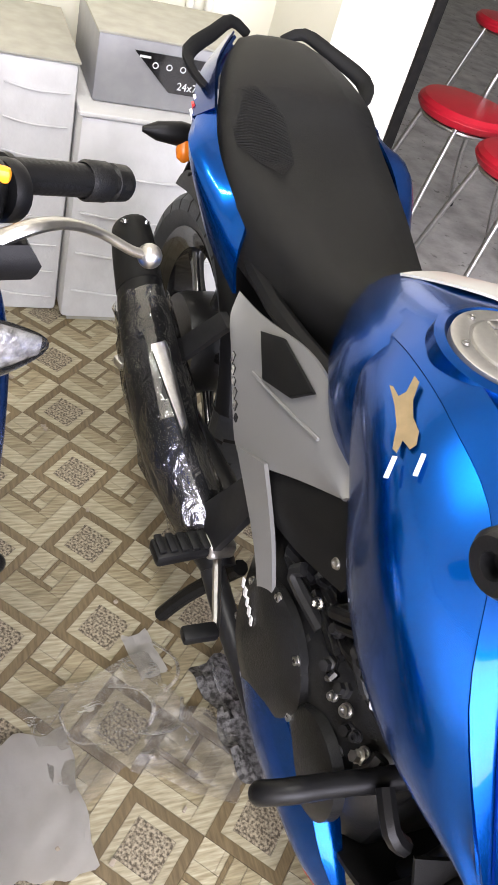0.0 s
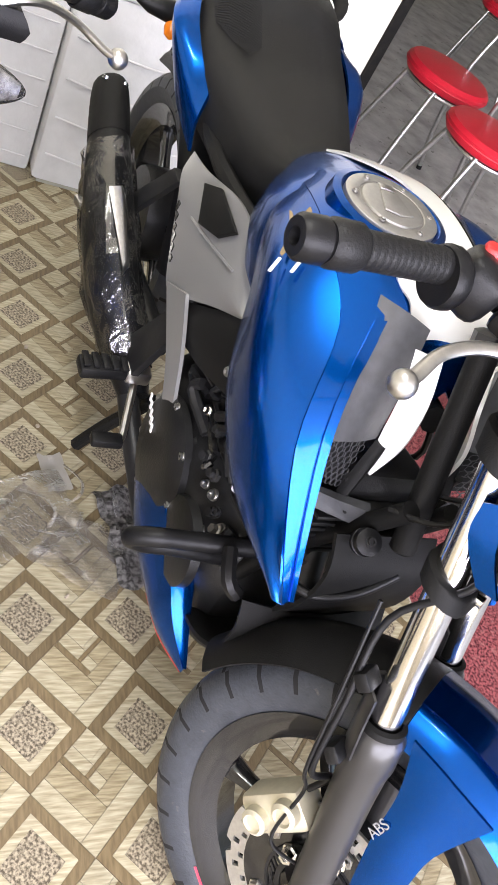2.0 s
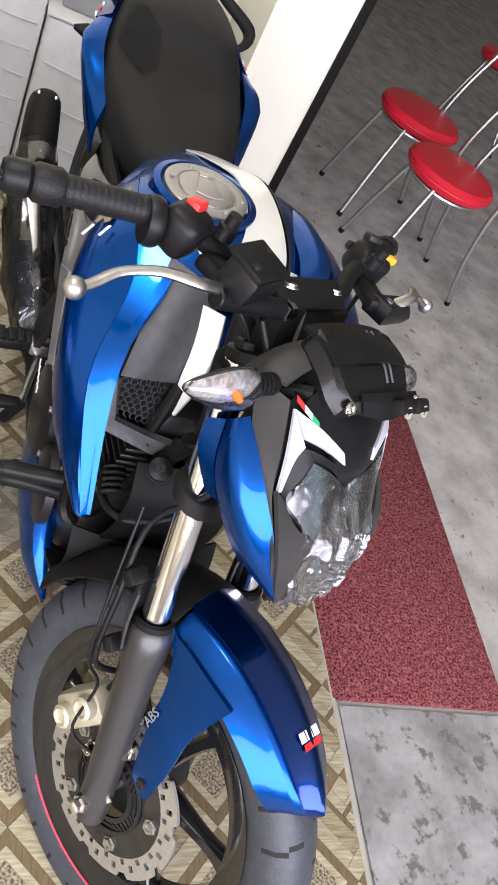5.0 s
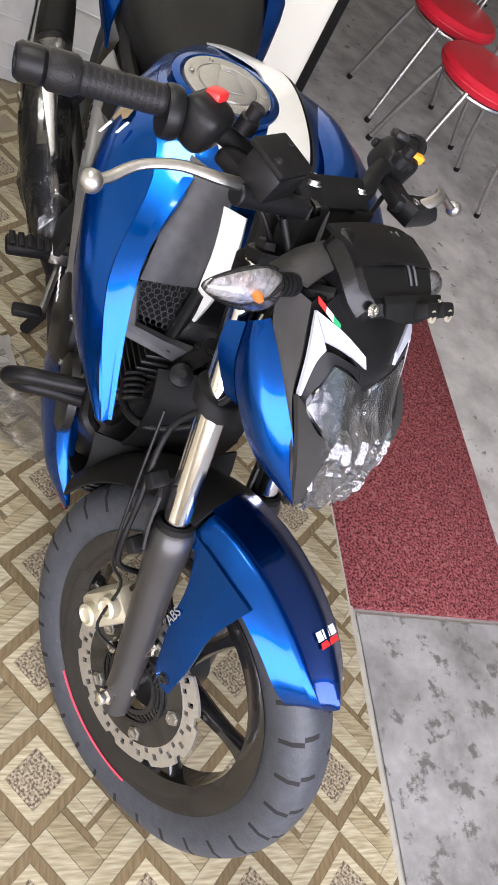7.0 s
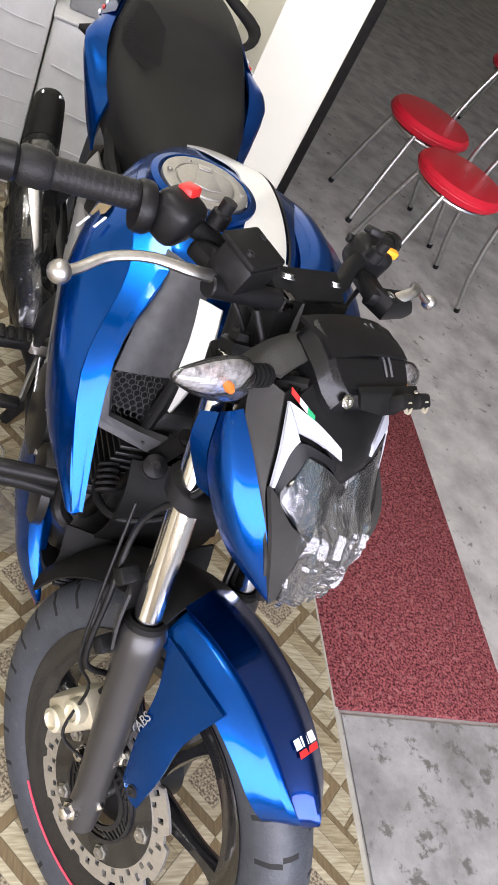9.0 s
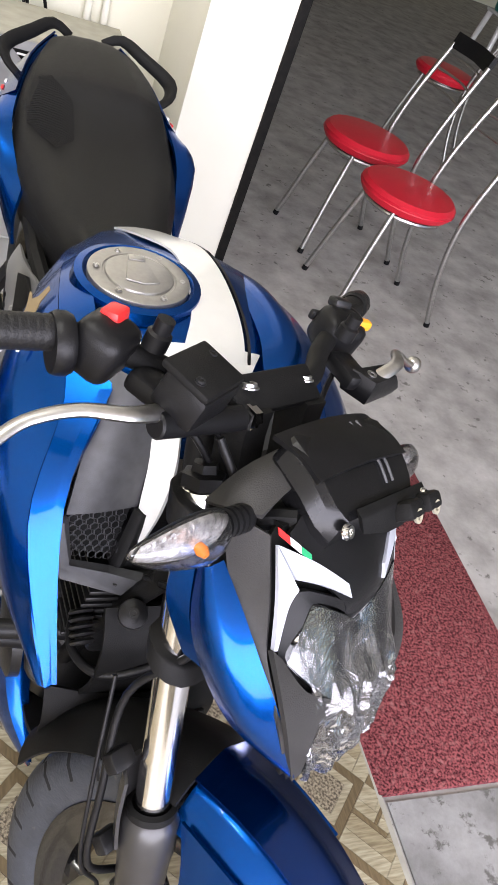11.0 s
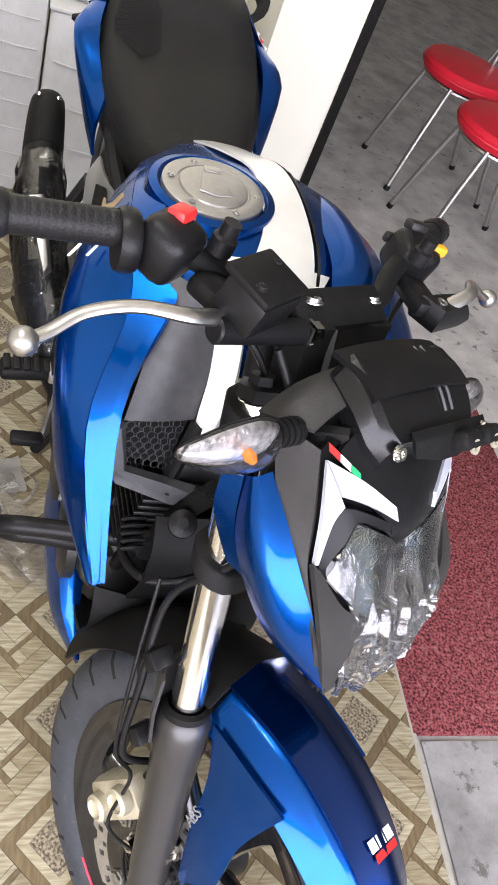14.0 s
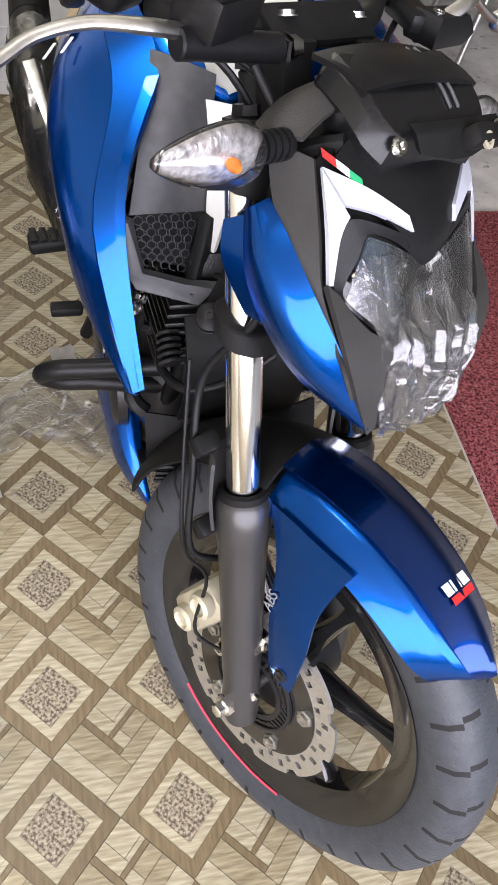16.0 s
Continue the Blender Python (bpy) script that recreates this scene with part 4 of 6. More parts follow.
    for i in range(29):
        k = i / 28
        w = 0.066 + 0.012 * math.sin(k * 3.1) - 0.008 * k
        row = []
        for j in range(27):
            u = -1 + j / 13
            top = 0.862 - 0.03 * (1 - abs(u)) + 0.004 * math.sin(u * 9)
            z = top + (0.716 - top) * k
            pleat = 0.0035 * math.sin(u * 17 + 4 * k + 1.7 * math.sin(5 * k + u * 3)) + 0.0025 * math.sin(u * 31 - 7 * k)
            row.append(face(w * u, z, 0.0105 + pleat * (0.5 + k) + rng.uniform(-0.0015, 0.0015) - 0.006 * abs(u) ** 4))
        net.append(row)
    part("packing_film", sheet(net, 0.0005, 1, 1), "lampfilm", mask, "crinkled clear packing film", smooth=20)


    def indicator(base, tip, parent, drop=0.0):
        """A leaf shaped turn signal on a ribbed rubber stalk."""
        d = (tip - base).normalized()
        a = V(1, 0, 0) - d * d.dot(V(1, 0, 0))
        a.normalize()
        b = d.cross(a)
        n = (tip - base).length
        stalk = [(0, 0.011)]
        for k in range(5):
            stalk += [(0.004 + k * 0.007, 0.0125), (0.008 + k * 0.007, 0.0125), (0.0085 + k * 0.007, 0.0105), (0.0105 + k * 0.007, 0.0105)]
        ob = part("turn_signal", lathe(stalk, base, d, 18), "satin", parent, "clear turn signal on a black stalk")
        kk = n / 0.137
        for nm, sgn, mm in (("signal_back", -1, "satin"), ("signal_lens", 1, "lens")):
            rings = []
            for h, w in ((0.034, 0.014), (0.048, 0.025), (0.066, 0.0285), (0.088, 0.026), (0.108, 0.02), (0.128, 0.011), (0.137, 0.004)):
                c = base + d * (h * kk)
                rings.append([c + b * w * math.cos(t) * 0.92 + a * sgn * (w * (0.9 if sgn > 0 else 0.3) * math.sin(t) + (0.0005 if sgn > 0 else 0)) for t in [math.pi * k / 8 for k in range(9)]])
            part(nm, loft(rings, 3), mm, ob)
        rings = [[base + d * (h * kk) + b * w * math.cos(t) * 0.9 + a * (0.002 + w * 0.35 * math.sin(t)) for t in [math.pi * k / 8 for k in range(9)]] for h, w in ((0.038, 0.018), (0.066, 0.027), (0.1, 0.021), (0.13, 0.009))]
        part("signal_reflector", loft(rings, 3), "facet", ob)
        part("signal_bulb", lathe([(0, 0.004), (0.008, 0.0055), (0.013, 0.003)], base + d * 0.066 + a * 0.009, a, 10), "amber", ob)
        return ob


    for s in (-1, 1):
        indicator(G(-0.215, s * 0.105, 0.908), G(-0.222, s * 0.232, 0.902), mask)
    # instrument console behind the mask
    def C(f, l, z):
        return V(f - 0.03, l + 0.02, z + 0.018)


    CR = RAKE + 12
    console = part("instrument_console", loft([[C(f, l * w, z + dz) for l, z in ((-1, 0.0), (-0.94, 0.016), (-0.86, 0.022), (0.86, 0.022), (0.94, 0.016), (1, 0), (0.9, -0.024), (-0.9, -0.024))] for f, w, dz in ((-0.215, 0.074, 0.922), (-0.205, 0.084, 0.926), (-0.17, 0.086, 0.92), (-0.145, 0.082, 0.908), (-0.13, 0.07, 0.9))], 2), "smoke", bike, "black instrument console", smooth=24)
    part("console_visor", sheet([[C(-0.222, l, 0.946 - 1.2 * l * l), C(-0.19, l, 0.95 - 1.2 * l * l), C(-0.165, l, 0.946 - 1.2 * l * l)] for l in (-0.08, -0.05, 0, 0.05, 0.08)], 0.005, 3, 3), "satin", console, "thin black visor")
    for l in (0.022, 0.034):
        part("console_rib", tube([C(-0.21, l, 0.9495), C(-0.17, l, 0.9435), C(-0.146, l, 0.9315)], 0.0016, 6, 3), "grey", console)
    part("console_bracket", plate([C(-0.134, -0.05, 0.93), C(-0.125, -0.04, 0.914), C(-0.118, 0.0, 0.91), C(-0.118, 0.03, 0.91), C(-0.125, 0.07, 0.916), C(-0.134, 0.08, 0.93)], V(0.008, 0, -0.003), bevel=0.003), "matte", console)
    for l in (0.03, 0.07):
        part("bracket_tab", box(C(-0.118, l, 0.921), (0.028, 0.018, 0.028), (CR, 0, 0), 0.005), "matte", console)
        part("brass_nut", lathe([(0, 0.007), (0.003, 0.0075), (0.003, 0.004), (0.001, 0.0035)], C(-0.107, l, 0.925), V(0.75, 0, 0.6), 12), "gold", console)
    for l, z in ((-0.068, 0.918), (0.075, 0.922)):
        part("console_screw", bolt(C(-0.125, l, z), V(0.75, 0, 0.6), 0.006, 0.005), "chrome", console)
    rows = [[C(-0.24, s_ * 0.1, 0.83), C(-0.2, s_ * 0.09, 0.875), C(-0.16, s_ * 0.1, 0.895)] for s_ in (-1, -0.5, 0, 0.5, 1)]
    part("mask_back", sheet(rows, 0.005, 3, 3), "matte", bike)
    for s_ in (-1, 1):
        part("mask_bracket", tube([on_fork(0.52, s_ * 0.09, 0.03), C(-0.19, s_ * 0.1, 0.86), C(-0.16, s_ * 0.08, 0.9)], 0.01, 8), "matte", bike)
    TURN_STACK.pop()
    TURN_STACK.append(Matrix.Translation((0.02, 0.09, 0)) @ Matrix.Diagonal((1.03, 1, 1, 1)))

    # ---- tank ----
    def tank_ring(f, zt, w, low):
        half = [(0, 0), (0.34, -0.002), (0.62, -0.012), (0.84, -0.036), (0.97, -0.075), (1.0, -0.115), (0.9, -0.16)]
        r = [V(f, x * w, zt + z * low) for x, z in half]
        l_ = [V(f, -x * w, zt + z * low) for x, z in half[:0:-1]]
        return r + l_


    TANK = [(-0.345, 0.815, 0.05, 0.5), (-0.375, 0.848, 0.112, 0.45), (-0.415, 0.868, 0.148, 0.7), (-0.47, 0.88, 0.158, 1.1), (-0.56, 0.88, 0.166, 1.1), (-0.63, 0.862, 0.148, 1), (-0.70, 0.838, 0.11, 0.9), (-0.745, 0.815, 0.075, 0.6)]
    tank = part("fuel_tank", loft([tank_ring(*r) for r in TANK], 5), "blue", bike, "metallic blue fuel tank with a white stripe")


    def tank_z(f, l, lift=0.0):
        """A point on the tank's top at (f, l)."""
        for (f0, z0, w0, k0), (f1, z1, w1, k1) in zip(TANK, TANK[1:]):
            if f0 >= f >= f1:
                t = (f0 - f) / (f0 - f1)
                t2 = t * t * (3 - 2 * t)
                z, w, k = z0 + (z1 - z0) * t2, w0 + (w1 - w0) * t2, k0 + (k1 - k0) * t2
                break
        x = min(abs(l) / w, 1)
        half = [(0, 0), (0.34, -0.002), (0.62, -0.012), (0.84, -0.036), (0.97, -0.075), (1.0, -0.115)]
        for (x0, d0), (x1, d1) in zip(half, half[1:]):
            if x <= x1:
                return V(f, l, z + k * (d0 + (d1 - d0) * (x - x0) / (x1 - x0)) + lift)
        return V(f, l, z - 0.115 * k + lift)


    def tank_patch(name, lines, mat_, lift, label="", n=4):
        return part(name, sheet([[tank_z(f, l, lift) for f, l in line] for line in lines], 0.003, n, n), mat_, tank, label)


    CAPF = -0.50
    FS = [-0.36, -0.40, -0.45, -0.52, -0.59, -0.65, -0.72]
    tank_patch("stripe", [[(f, a + (b - a) * u) for f, a, b in zip(FS, (-0.03, -0.02, -0.005, 0.0, 0.0, -0.03, -0.045), (0.05, 0.054, 0.056, 0.056, 0.055, 0.052, 0.044))] for u in (0, 0.25, 0.5, 0.75, 1)], "white", 0.004, "white painted stripe")
    tank_patch("pinstripe", [[(f, a + 0.004 * u) for f, a in zip(FS, (0.054, 0.058, 0.06, 0.06, 0.059, 0.056, 0.048))] for u in (0, 1)], "gloss", 0.0045)
    tank_patch("nose", [[(-0.352 - 0.05 * v, (-0.075 + 0.15 * u) * (0.62 + 0.38 * v)) for v in (0, 0.4, 0.8, 1)] for u in (0, 0.25, 0.5, 0.75, 1)], "white", 0.0035, "white painted tank nose")
    CAPC = tank_z(CAPF, -0.06, 0.004)
    rim = part("cap_surround", lathe([(-0.01, 0.078), (0.004, 0.075), (0.007, 0.066), (0.0, 0.06)], CAPC, V(0.02, -0.03, 1), 48), "blue", tank, "bright blue ring round the cap")
    cap = part("fuel_cap", lathe([(0.0, 0.061), (0.008, 0.0605), (0.0095, 0.058), (0.009, 0.044), (0.0075, 0.043), (0.0075, 0.041), (0.01, 0.04), (0.0115, 0.036), (0.0115, 0.0)], CAPC, V(0.02, -0.03, 1), 48, cap=False), "cap", tank, "grey metal fuel cap")
    for k in range(6):
        t = k * math.pi / 3 + 0.4
        part("cap_screw", bolt(CAPC + V(math.cos(t) * 0.051, math.sin(t) * 0.051, 0.0095), (0, 0, 1), 0.0035, 0.002), "steel", cap)
    part("lock_flap", plate([CAPC + V(a, b, 0.0115) for a, b in ((-0.022, -0.012), (-0.022, 0.012), (0.02, 0.02), (0.026, 0), (0.02, -0.02))], (0, 0, 0.002), bevel=0.001), "cap", cap)
    part("key_slot", box(CAPC + V(-0.03, 0, 0.0125), (0.02, 0.012, 0.003), (0, 0, 0), 0.001), "steel", cap)
    for s in (-1, 1):
        TURN_STACK[-1] = Matrix.Translation((0.02, 0.05, 0)) @ Matrix.Diagonal((1.03, 1, 1, 1))
        # long blue shroud that sweeps forward and down beside the tank
        ridge = [V(-0.675, s * 0.122, 0.79), V(-0.58, s * 0.165, 0.815), V(-0.48, s * 0.198, 0.818), V(-0.385, s * 0.212, 0.782), V(-0.28, s * 0.198, 0.7), V(-0.178, s * 0.15, 0.585)]
        upper = [V(-0.655, s * 0.1, 0.85), V(-0.57, s * 0.112, 0.874), V(-0.47, s * 0.118, 0.877), V(-0.375, s * 0.108, 0.845), V(-0.285, s * 0.152, 0.757), V(-0.18, s * 0.144, 0.592)]
        lower = [V(-0.68, s * 0.108, 0.755), V(-0.61, s * 0.142, 0.735), V(-0.55, s * 0.158, 0.71), V(-0.43, s * 0.197, 0.668), V(-0.31, s * 0.198, 0.626), V(-0.19, s * 0.158, 0.585)]
        belly_ = [V(-0.68, s * 0.09, 0.74), V(-0.61, s * 0.125, 0.715), V(-0.55, s * 0.14, 0.685), V(-0.43, s * 0.176, 0.65), V(-0.31, s * 0.18, 0.612), V(-0.19, s * 0.15, 0.578)]
        crest = [V(-0.655, 0.06, 0.842), V(-0.57, 0.078, 0.866), V(-0.47, 0.08, 0.868), V(-0.39, 0.075, 0.848), V(-0.3, 0.125, 0.778), V(-0.181, 0.143, 0.594)]
        crease = [a * k + b * (1 - k) + V(0.002, s * 0.008, 0.004) for a, b, k in zip(ridge, upper, (0.5, 0.4, 0.35, 0.35, 0.5, 0.75))]
        shroud = part("tank_shroud", sheet([crease, ridge, [a * 0.55 + b * 0.45 + SIDE * s * 0.006 for a, b in zip(ridge, lower)], lower, belly_], 0.005, 3, 5), "blue", bike, "metallic blue tank shroud", smooth=70)
        # front facet, with a hard crease against the flank
        part("front_facet", sheet(([crest] if s > 0 else []) + [upper, [a * 0.5 + b * 0.5 for a, b in zip(upper, crease)], crease], 0.005, 3, 5), "blue", shroud)
        # raised lip along the inner edge
        part("facet_lip", sheet([[p + V(0.004, 0, 0.004) for p in upper[3:]], [p * 0.75 + q * 0.25 + V(0.003, s * 0.002, 0.005) for p, q in zip(upper[3:], crease[3:])]], 0.004, 2, 5), "blue", shroud)
        # dark grey cover, mesh and frame ahead of the tank
        inner = [V(-0.4, s * 0.112, 0.86), V(-0.34, s * 0.13, 0.80), V(-0.286, s * 0.148, 0.745)]
        outer = [V(-0.372, s * 0.052, 0.85), V(-0.338, s * 0.06, 0.785), V(-0.318, s * 0.064, 0.725)]
        cover = part("side_cover", sheet([inner, [(a + b) / 2 + V(0.008, s * 0.004, 0.006) for a, b in zip(inner, outer)], outer], 0.005, 4, 4), "grey", bike, "dark grey plastic cover")
        part("cover_bolt", bolt(V(-0.368, s * 0.078, 0.828), V(0.4, s * 0.4, 0.8), 0.007, 0.004), "dark", cover)
        m0, m1, m2, m3 = V(-0.286, s * 0.142, 0.741), V(-0.316, s * 0.066, 0.724), V(-0.29, s * 0.083, 0.66), V(-0.28, s * 0.134, 0.684)
        # near-black sheet gives the holes the shade of a deeper duct
        part("vent_backing", sheet([[m0 - V(0.012, 0, 0), m1 - V(0.012, 0, 0)], [m3 - V(0.012, 0, 0), m2 - V(0.012, 0, 0)]], 0.003, 2, 2), "recess_shade", cover)
        bm = bmesh.new()
        ex, ey = (m1 - m0), (m3 - m0)
        nr = ex.cross(ey).normalized()
        for i in range(5):
            for j in range(8):
                u, v = (i + 0.5 * (j % 2) + 0.3) / 5.4, (j + 0.6) / 8.2
                c = m0 * (1 - u) * (1 - v) + m1 * u * (1 - v) + m2 * u * v + m3 * (1 - u) * v
                ring0 = [c + (ex.normalized() * math.cos(k * math.pi / 3 + 0.52) + ey.normalized() * math.sin(k * math.pi / 3 + 0.52)) * 0.0066 for k in range(6)]
                ring1 = [c + (p - c) * 0.83 for p in ring0]
                a0, a1 = [bm.verts.new(p + nr * 0.002) for p in ring0], [bm.verts.new(p + nr * 0.002) for p in ring1]
                b1 = [bm.verts.new(p + nr * 0.0008) for p in ring1]
                for k in range(6):
                    q = (k + 1) % 6
                    bm.faces.new((a0[k], a0[q], a1[q], a1[k]))
                    bm.faces.new((a1[k], a1[q], b1[q], b1[k]))
        part("vent_mesh", bm, "grey", cover, "black honeycomb vent mesh")
        part("vent_frame", plate([m0 + V(-0.004, s * 0.012, 0.004), m3 + V(0.002, s * 0.014, -0.004), m3 + V(0.004, s * 0.004, -0.024), V(-0.262, s * 0.07, 0.644), V(-0.268, s * 0.05, 0.665), m2 + V(0.002, 0, -0.006), m3 + V(0.002, -s * 0.002, -0.004), m0 + V(0.0, s * 0.002, 0.0)], V(0.012, s * 0.005, 0.002), bevel=0.002), "grey", cover)
        part("vent_duct", sheet([[m1 + V(0.004, 0, 0.004), m2 + V(0.0, 0, -0.02)], [m1 + V(0.012, -s * 0.008, 0.002), m2 + V(0.01, -s * 0.006, -0.018)], [m1 + V(0.006, -s * 0.018, 0.002), m2 + V(0.0, -s * 0.016, -0.018)]], 0.006, 4, 4), "matte", cover)
        part("white_panel", sheet([[V(-0.362, s * 0.066, 0.83), V(-0.337, s * 0.058, 0.785), V(-0.314, s * 0.06, 0.725), V(-0.30, s * 0.056, 0.685)], [V(-0.34, s * 0.036, 0.835), V(-0.312, s * 0.036, 0.79), V(-0.292, s * 0.045, 0.74), V(-0.295, s * 0.052, 0.685)]], 0.005, 4, 4), "white", bike, "white painted panel")
        TURN_STACK[-1] = Matrix.Identity(4)
        knee = part("knee_cover", sheet([[V(-0.775, s * 0.134, 0.541), V(-0.69, s * 0.13, 0.604), V(-0.603, s * 0.12, 0.672), V(-0.545, s * 0.12, 0.66)], [V(-0.765, s * 0.14, 0.52), V(-0.665, s * 0.138, 0.57), V(-0.585, s * 0.132, 0.625), V(-0.54, s * 0.128, 0.62)], [V(-0.738, s * 0.134, 0.502), V(-0.65, s * 0.132, 0.53), V(-0.6, s * 0.13, 0.552), V(-0.548, s * 0.125, 0.575)]], 0.006, 4, 4), "matte", bike, "matte black knee cover")
        part("knee_bolt", bolt(V(-0.57, s * 0.133, 0.6), SIDE * s, 0.006, 0.004), "steel", knee)
    TURN_STACK[-1] = Matrix.Translation((0.02, 0.09, 0))
    # leaping shape left as a plain emblem
    E0, E1 = V(-0.405, -0.196, 0.822), V(-0.492, -0.162, 0.846)
    ey = (E1 - E0).normalized()
    en = V(0.1, -0.59, 0.8)
    en = (en - ey * en.dot(ey)).normalized()
    ex = en.cross(ey)
    ex = ex if ex.z > 0 else -ex
    sc = (E1 - E0).length / 10
    emb = [(x * 0.6 - 0.3, y) for x, y in ((0.6, 2.2), (1.6, 2.6), (2.0, 4.0), (1.2, 5.6), (1.2, 7.6), (2.2, 9.6), (1.5, 10.4), (0.2, 8.6), (-1.0, 8.2), (-1.8, 9.4), (-2.4, 9.6), (-1.6, 7.2), (-1.3, 4.8), (-1.9, 2.4), (-1.3, 1.9), (-0.4, 3.2))]
    part("emblem", plate([E0 + ex * (x * sc) + ey * (y * sc) + en * 0.014 for x, y in emb], en * 0.0012), "sticker", tank, "tan leaping emblem")
    for x in (-1.6, 0.9):
        part("emblem_tab", plate([E0 + ex * ((x + a_) * sc) + ey * (y * sc) + en * 0.0155 for a_, y in ((-0.6, -0.6), (-0.2, -0.75), (0.6, 1.4), (0.2, 1.55))], en * 0.0008), "printed", tank)

    # ---- seat and tail ----
    TURN_STACK[-1] = Matrix.Translation((0, 0.238, 0)) @ Matrix.Diagonal((1.06, 0.82, 1, 1))
    def seat_ring(f, z, w, th):
        return [V(f, x * w, z + y * th) for x, y in ((-0.92, -1.0), (-1.0, -0.1), (-0.86, 0.28), (-0.5, 0.42), (0, 0.45), (0.5, 0.42), (0.86, 0.28), (1.0, -0.1), (0.92, -1.0), (0, -1.05))]


    seat = part("seat", loft([seat_ring(*r) for r in ((-0.685, 0.775, 0.035, 0.04), (-0.72, 0.765, 0.062, 0.06), (-0.81, 0.752, 0.09, 0.08), (-0.96, 0.768, 0.122, 0.085), (-1.06, 0.782, 0.137, 0.085), (-1.14, 0.808, 0.134, 0.085), (-1.2, 0.842, 0.124, 0.085), (-1.29, 0.862, 0.106, 0.08), (-1.37, 0.874, 0.08, 0.07), (-1.405, 0.875, 0.055, 0.05), (-1.42, 0.872, 0.03, 0.02))], 4), "seat", bike, "black textured vinyl seat", smooth=80)
    part("seam", sheet([[V(-1.165, l, 0.858 - 0.9 * l * l) for l in (-0.1, -0.05, 0, 0.05, 0.1)], [V(-1.17, l, 0.86 - 0.9 * l * l) for l in (-0.1, -0.05, 0, 0.05, 0.1)]], 0.002, 2, 3), "matte", seat)
    for s in (-1, 1):
        # ribbed grip patch on the flank of the seat
        bm = bmesh.new()
        for k in range(34 if s < 0 else 0):
            f0 = -1.03 - 0.0056 * k
            half = 0.036 if 8 < k < 25 else 0.036 - 0.0035 * (abs(k - 16.5) - 8)
            pts = []
            for j in range(5):
                l_ = 0.082 + half * (j / 2 - 1)
                f_ = f0 - 0.02 * (j / 2 - 1)
                zc = 0.782 + (0.842 - 0.782) * min(1, max(0, (-1.06 - f_) / 0.14))
                w_ = 0.137 + (0.124 - 0.137) * min(1, max(0, (-1.06 - f_) / 0.14))
                x_ = l_ / w_
                d_ = 0.42 if x_ < 0.5 else 0.42 - 0.14 * (x_ - 0.5) / 0.36 if x_ < 0.86 else 0.28 - 0.38 * (x_ - 0.86) / 0.14
                pts.append(V(f_, s * l_, zc + 0.085 * d_ + 0.001))
            tube(pts, 0.0009, 5, 1, into=bm)
        if s < 0:
            part("grip_rib", bm, "seat", seat)
        else:
            bm.free()
        rows = [[V(-0.97, s * 0.122, 0.75), V(-1.1, s * 0.138, 0.798), V(-1.2, s * 0.127, 0.83), V(-1.33, s * 0.1, 0.862), V(-1.43, s * 0.055, 0.885)],
                [V(-0.945, s * 0.132, 0.705), V(-1.11, s * 0.174, 0.793), V(-1.22, s * 0.152, 0.808), V(-1.35, s * 0.118, 0.835), V(-1.46, s * 0.055, 0.872)],
                [V(-0.925, s * 0.13, 0.668), V(-1.06, s * 0.15, 0.71), V(-1.2, s * 0.135, 0.745), V(-1.36, s * 0.1, 0.80), V(-1.47, s * 0.04, 0.855)]]
        cowl = part("tail_cowl", sheet(rows, 0.005, 4, 4), "blue", bike, "metallic blue tail panel")
        part("tail_inset", sheet([[p + SIDE * s * 0.004 + V(0, 0, 0.006) for p in (rows[0][2], rows[0][3], rows[0][4])], [p + SIDE * s * 0.003 + V(0, 0, 0.004) for p in (rows[1][2], rows[1][3], rows[1][4])]], 0.003, 3, 4), "deep", cowl)
        for k in range(3):
            part("tail_print", box(V(-1.235 - 0.02 * k, s * (0.153 - 0.006 * k), 0.812 + 0.005 * k), (0.004, 0.014, 0.012), (0, s * 20, s * 8)), "red" if k % 2 else "printed", cowl)
        part("grab_rail", tube([V(-1.29, s * 0.11, 0.83), V(-1.3, s * 0.14, 0.85), V(-1.345, s * 0.146, 0.87), V(-1.4, s * 0.1, 0.89), V(-1.445, s * 0.062, 0.902), V(-1.45, s * 0.03, 0.885)], [0.012, 0.013, 0.0135, 0.012, 0.0105, 0.009], 10, 3, flat=0.5), "matte", bike, "flat black grab rail")
        TURN_STACK[-1] = Matrix.Identity(4)
        # silver side panel with dark inset
        top = [V(-1.01, s * 0.122, 0.662), V(-0.93, s * 0.122, 0.68), V(-0.80, s * 0.118, 0.722), V(-0.722, s * 0.116, 0.724), V(-0.66, s * 0.117, 0.70), V(-0.606, s * 0.122, 0.668)]
        low = [V(-0.955, s * 0.142, 0.622), V(-0.895, s * 0.145, 0.565), V(-0.83, s * 0.147, 0.52), V(-0.765, s * 0.144, 0.556), V(-0.69, s * 0.136, 0.61), V(-0.61, s * 0.124, 0.662)]
        panel = part("side_panel", sheet([top, [(a + b) / 2 + SIDE * s * 0.008 for a, b in zip(top, low)], low], 0.005, 4, 4), "silver", bike, "silver side panel")
        part("panel_tail", sheet([[V(-0.83, s * 0.15, 0.53), V(-0.75, s * 0.149, 0.575)], [V(-0.705, s * 0.15, 0.47), V(-0.675, s * 0.147, 0.512)], [V(-0.645, s * 0.145, 0.4), V(-0.62, s * 0.143, 0.432)]], 0.006, 4, 4), "silver", panel, "pale silver tongue")
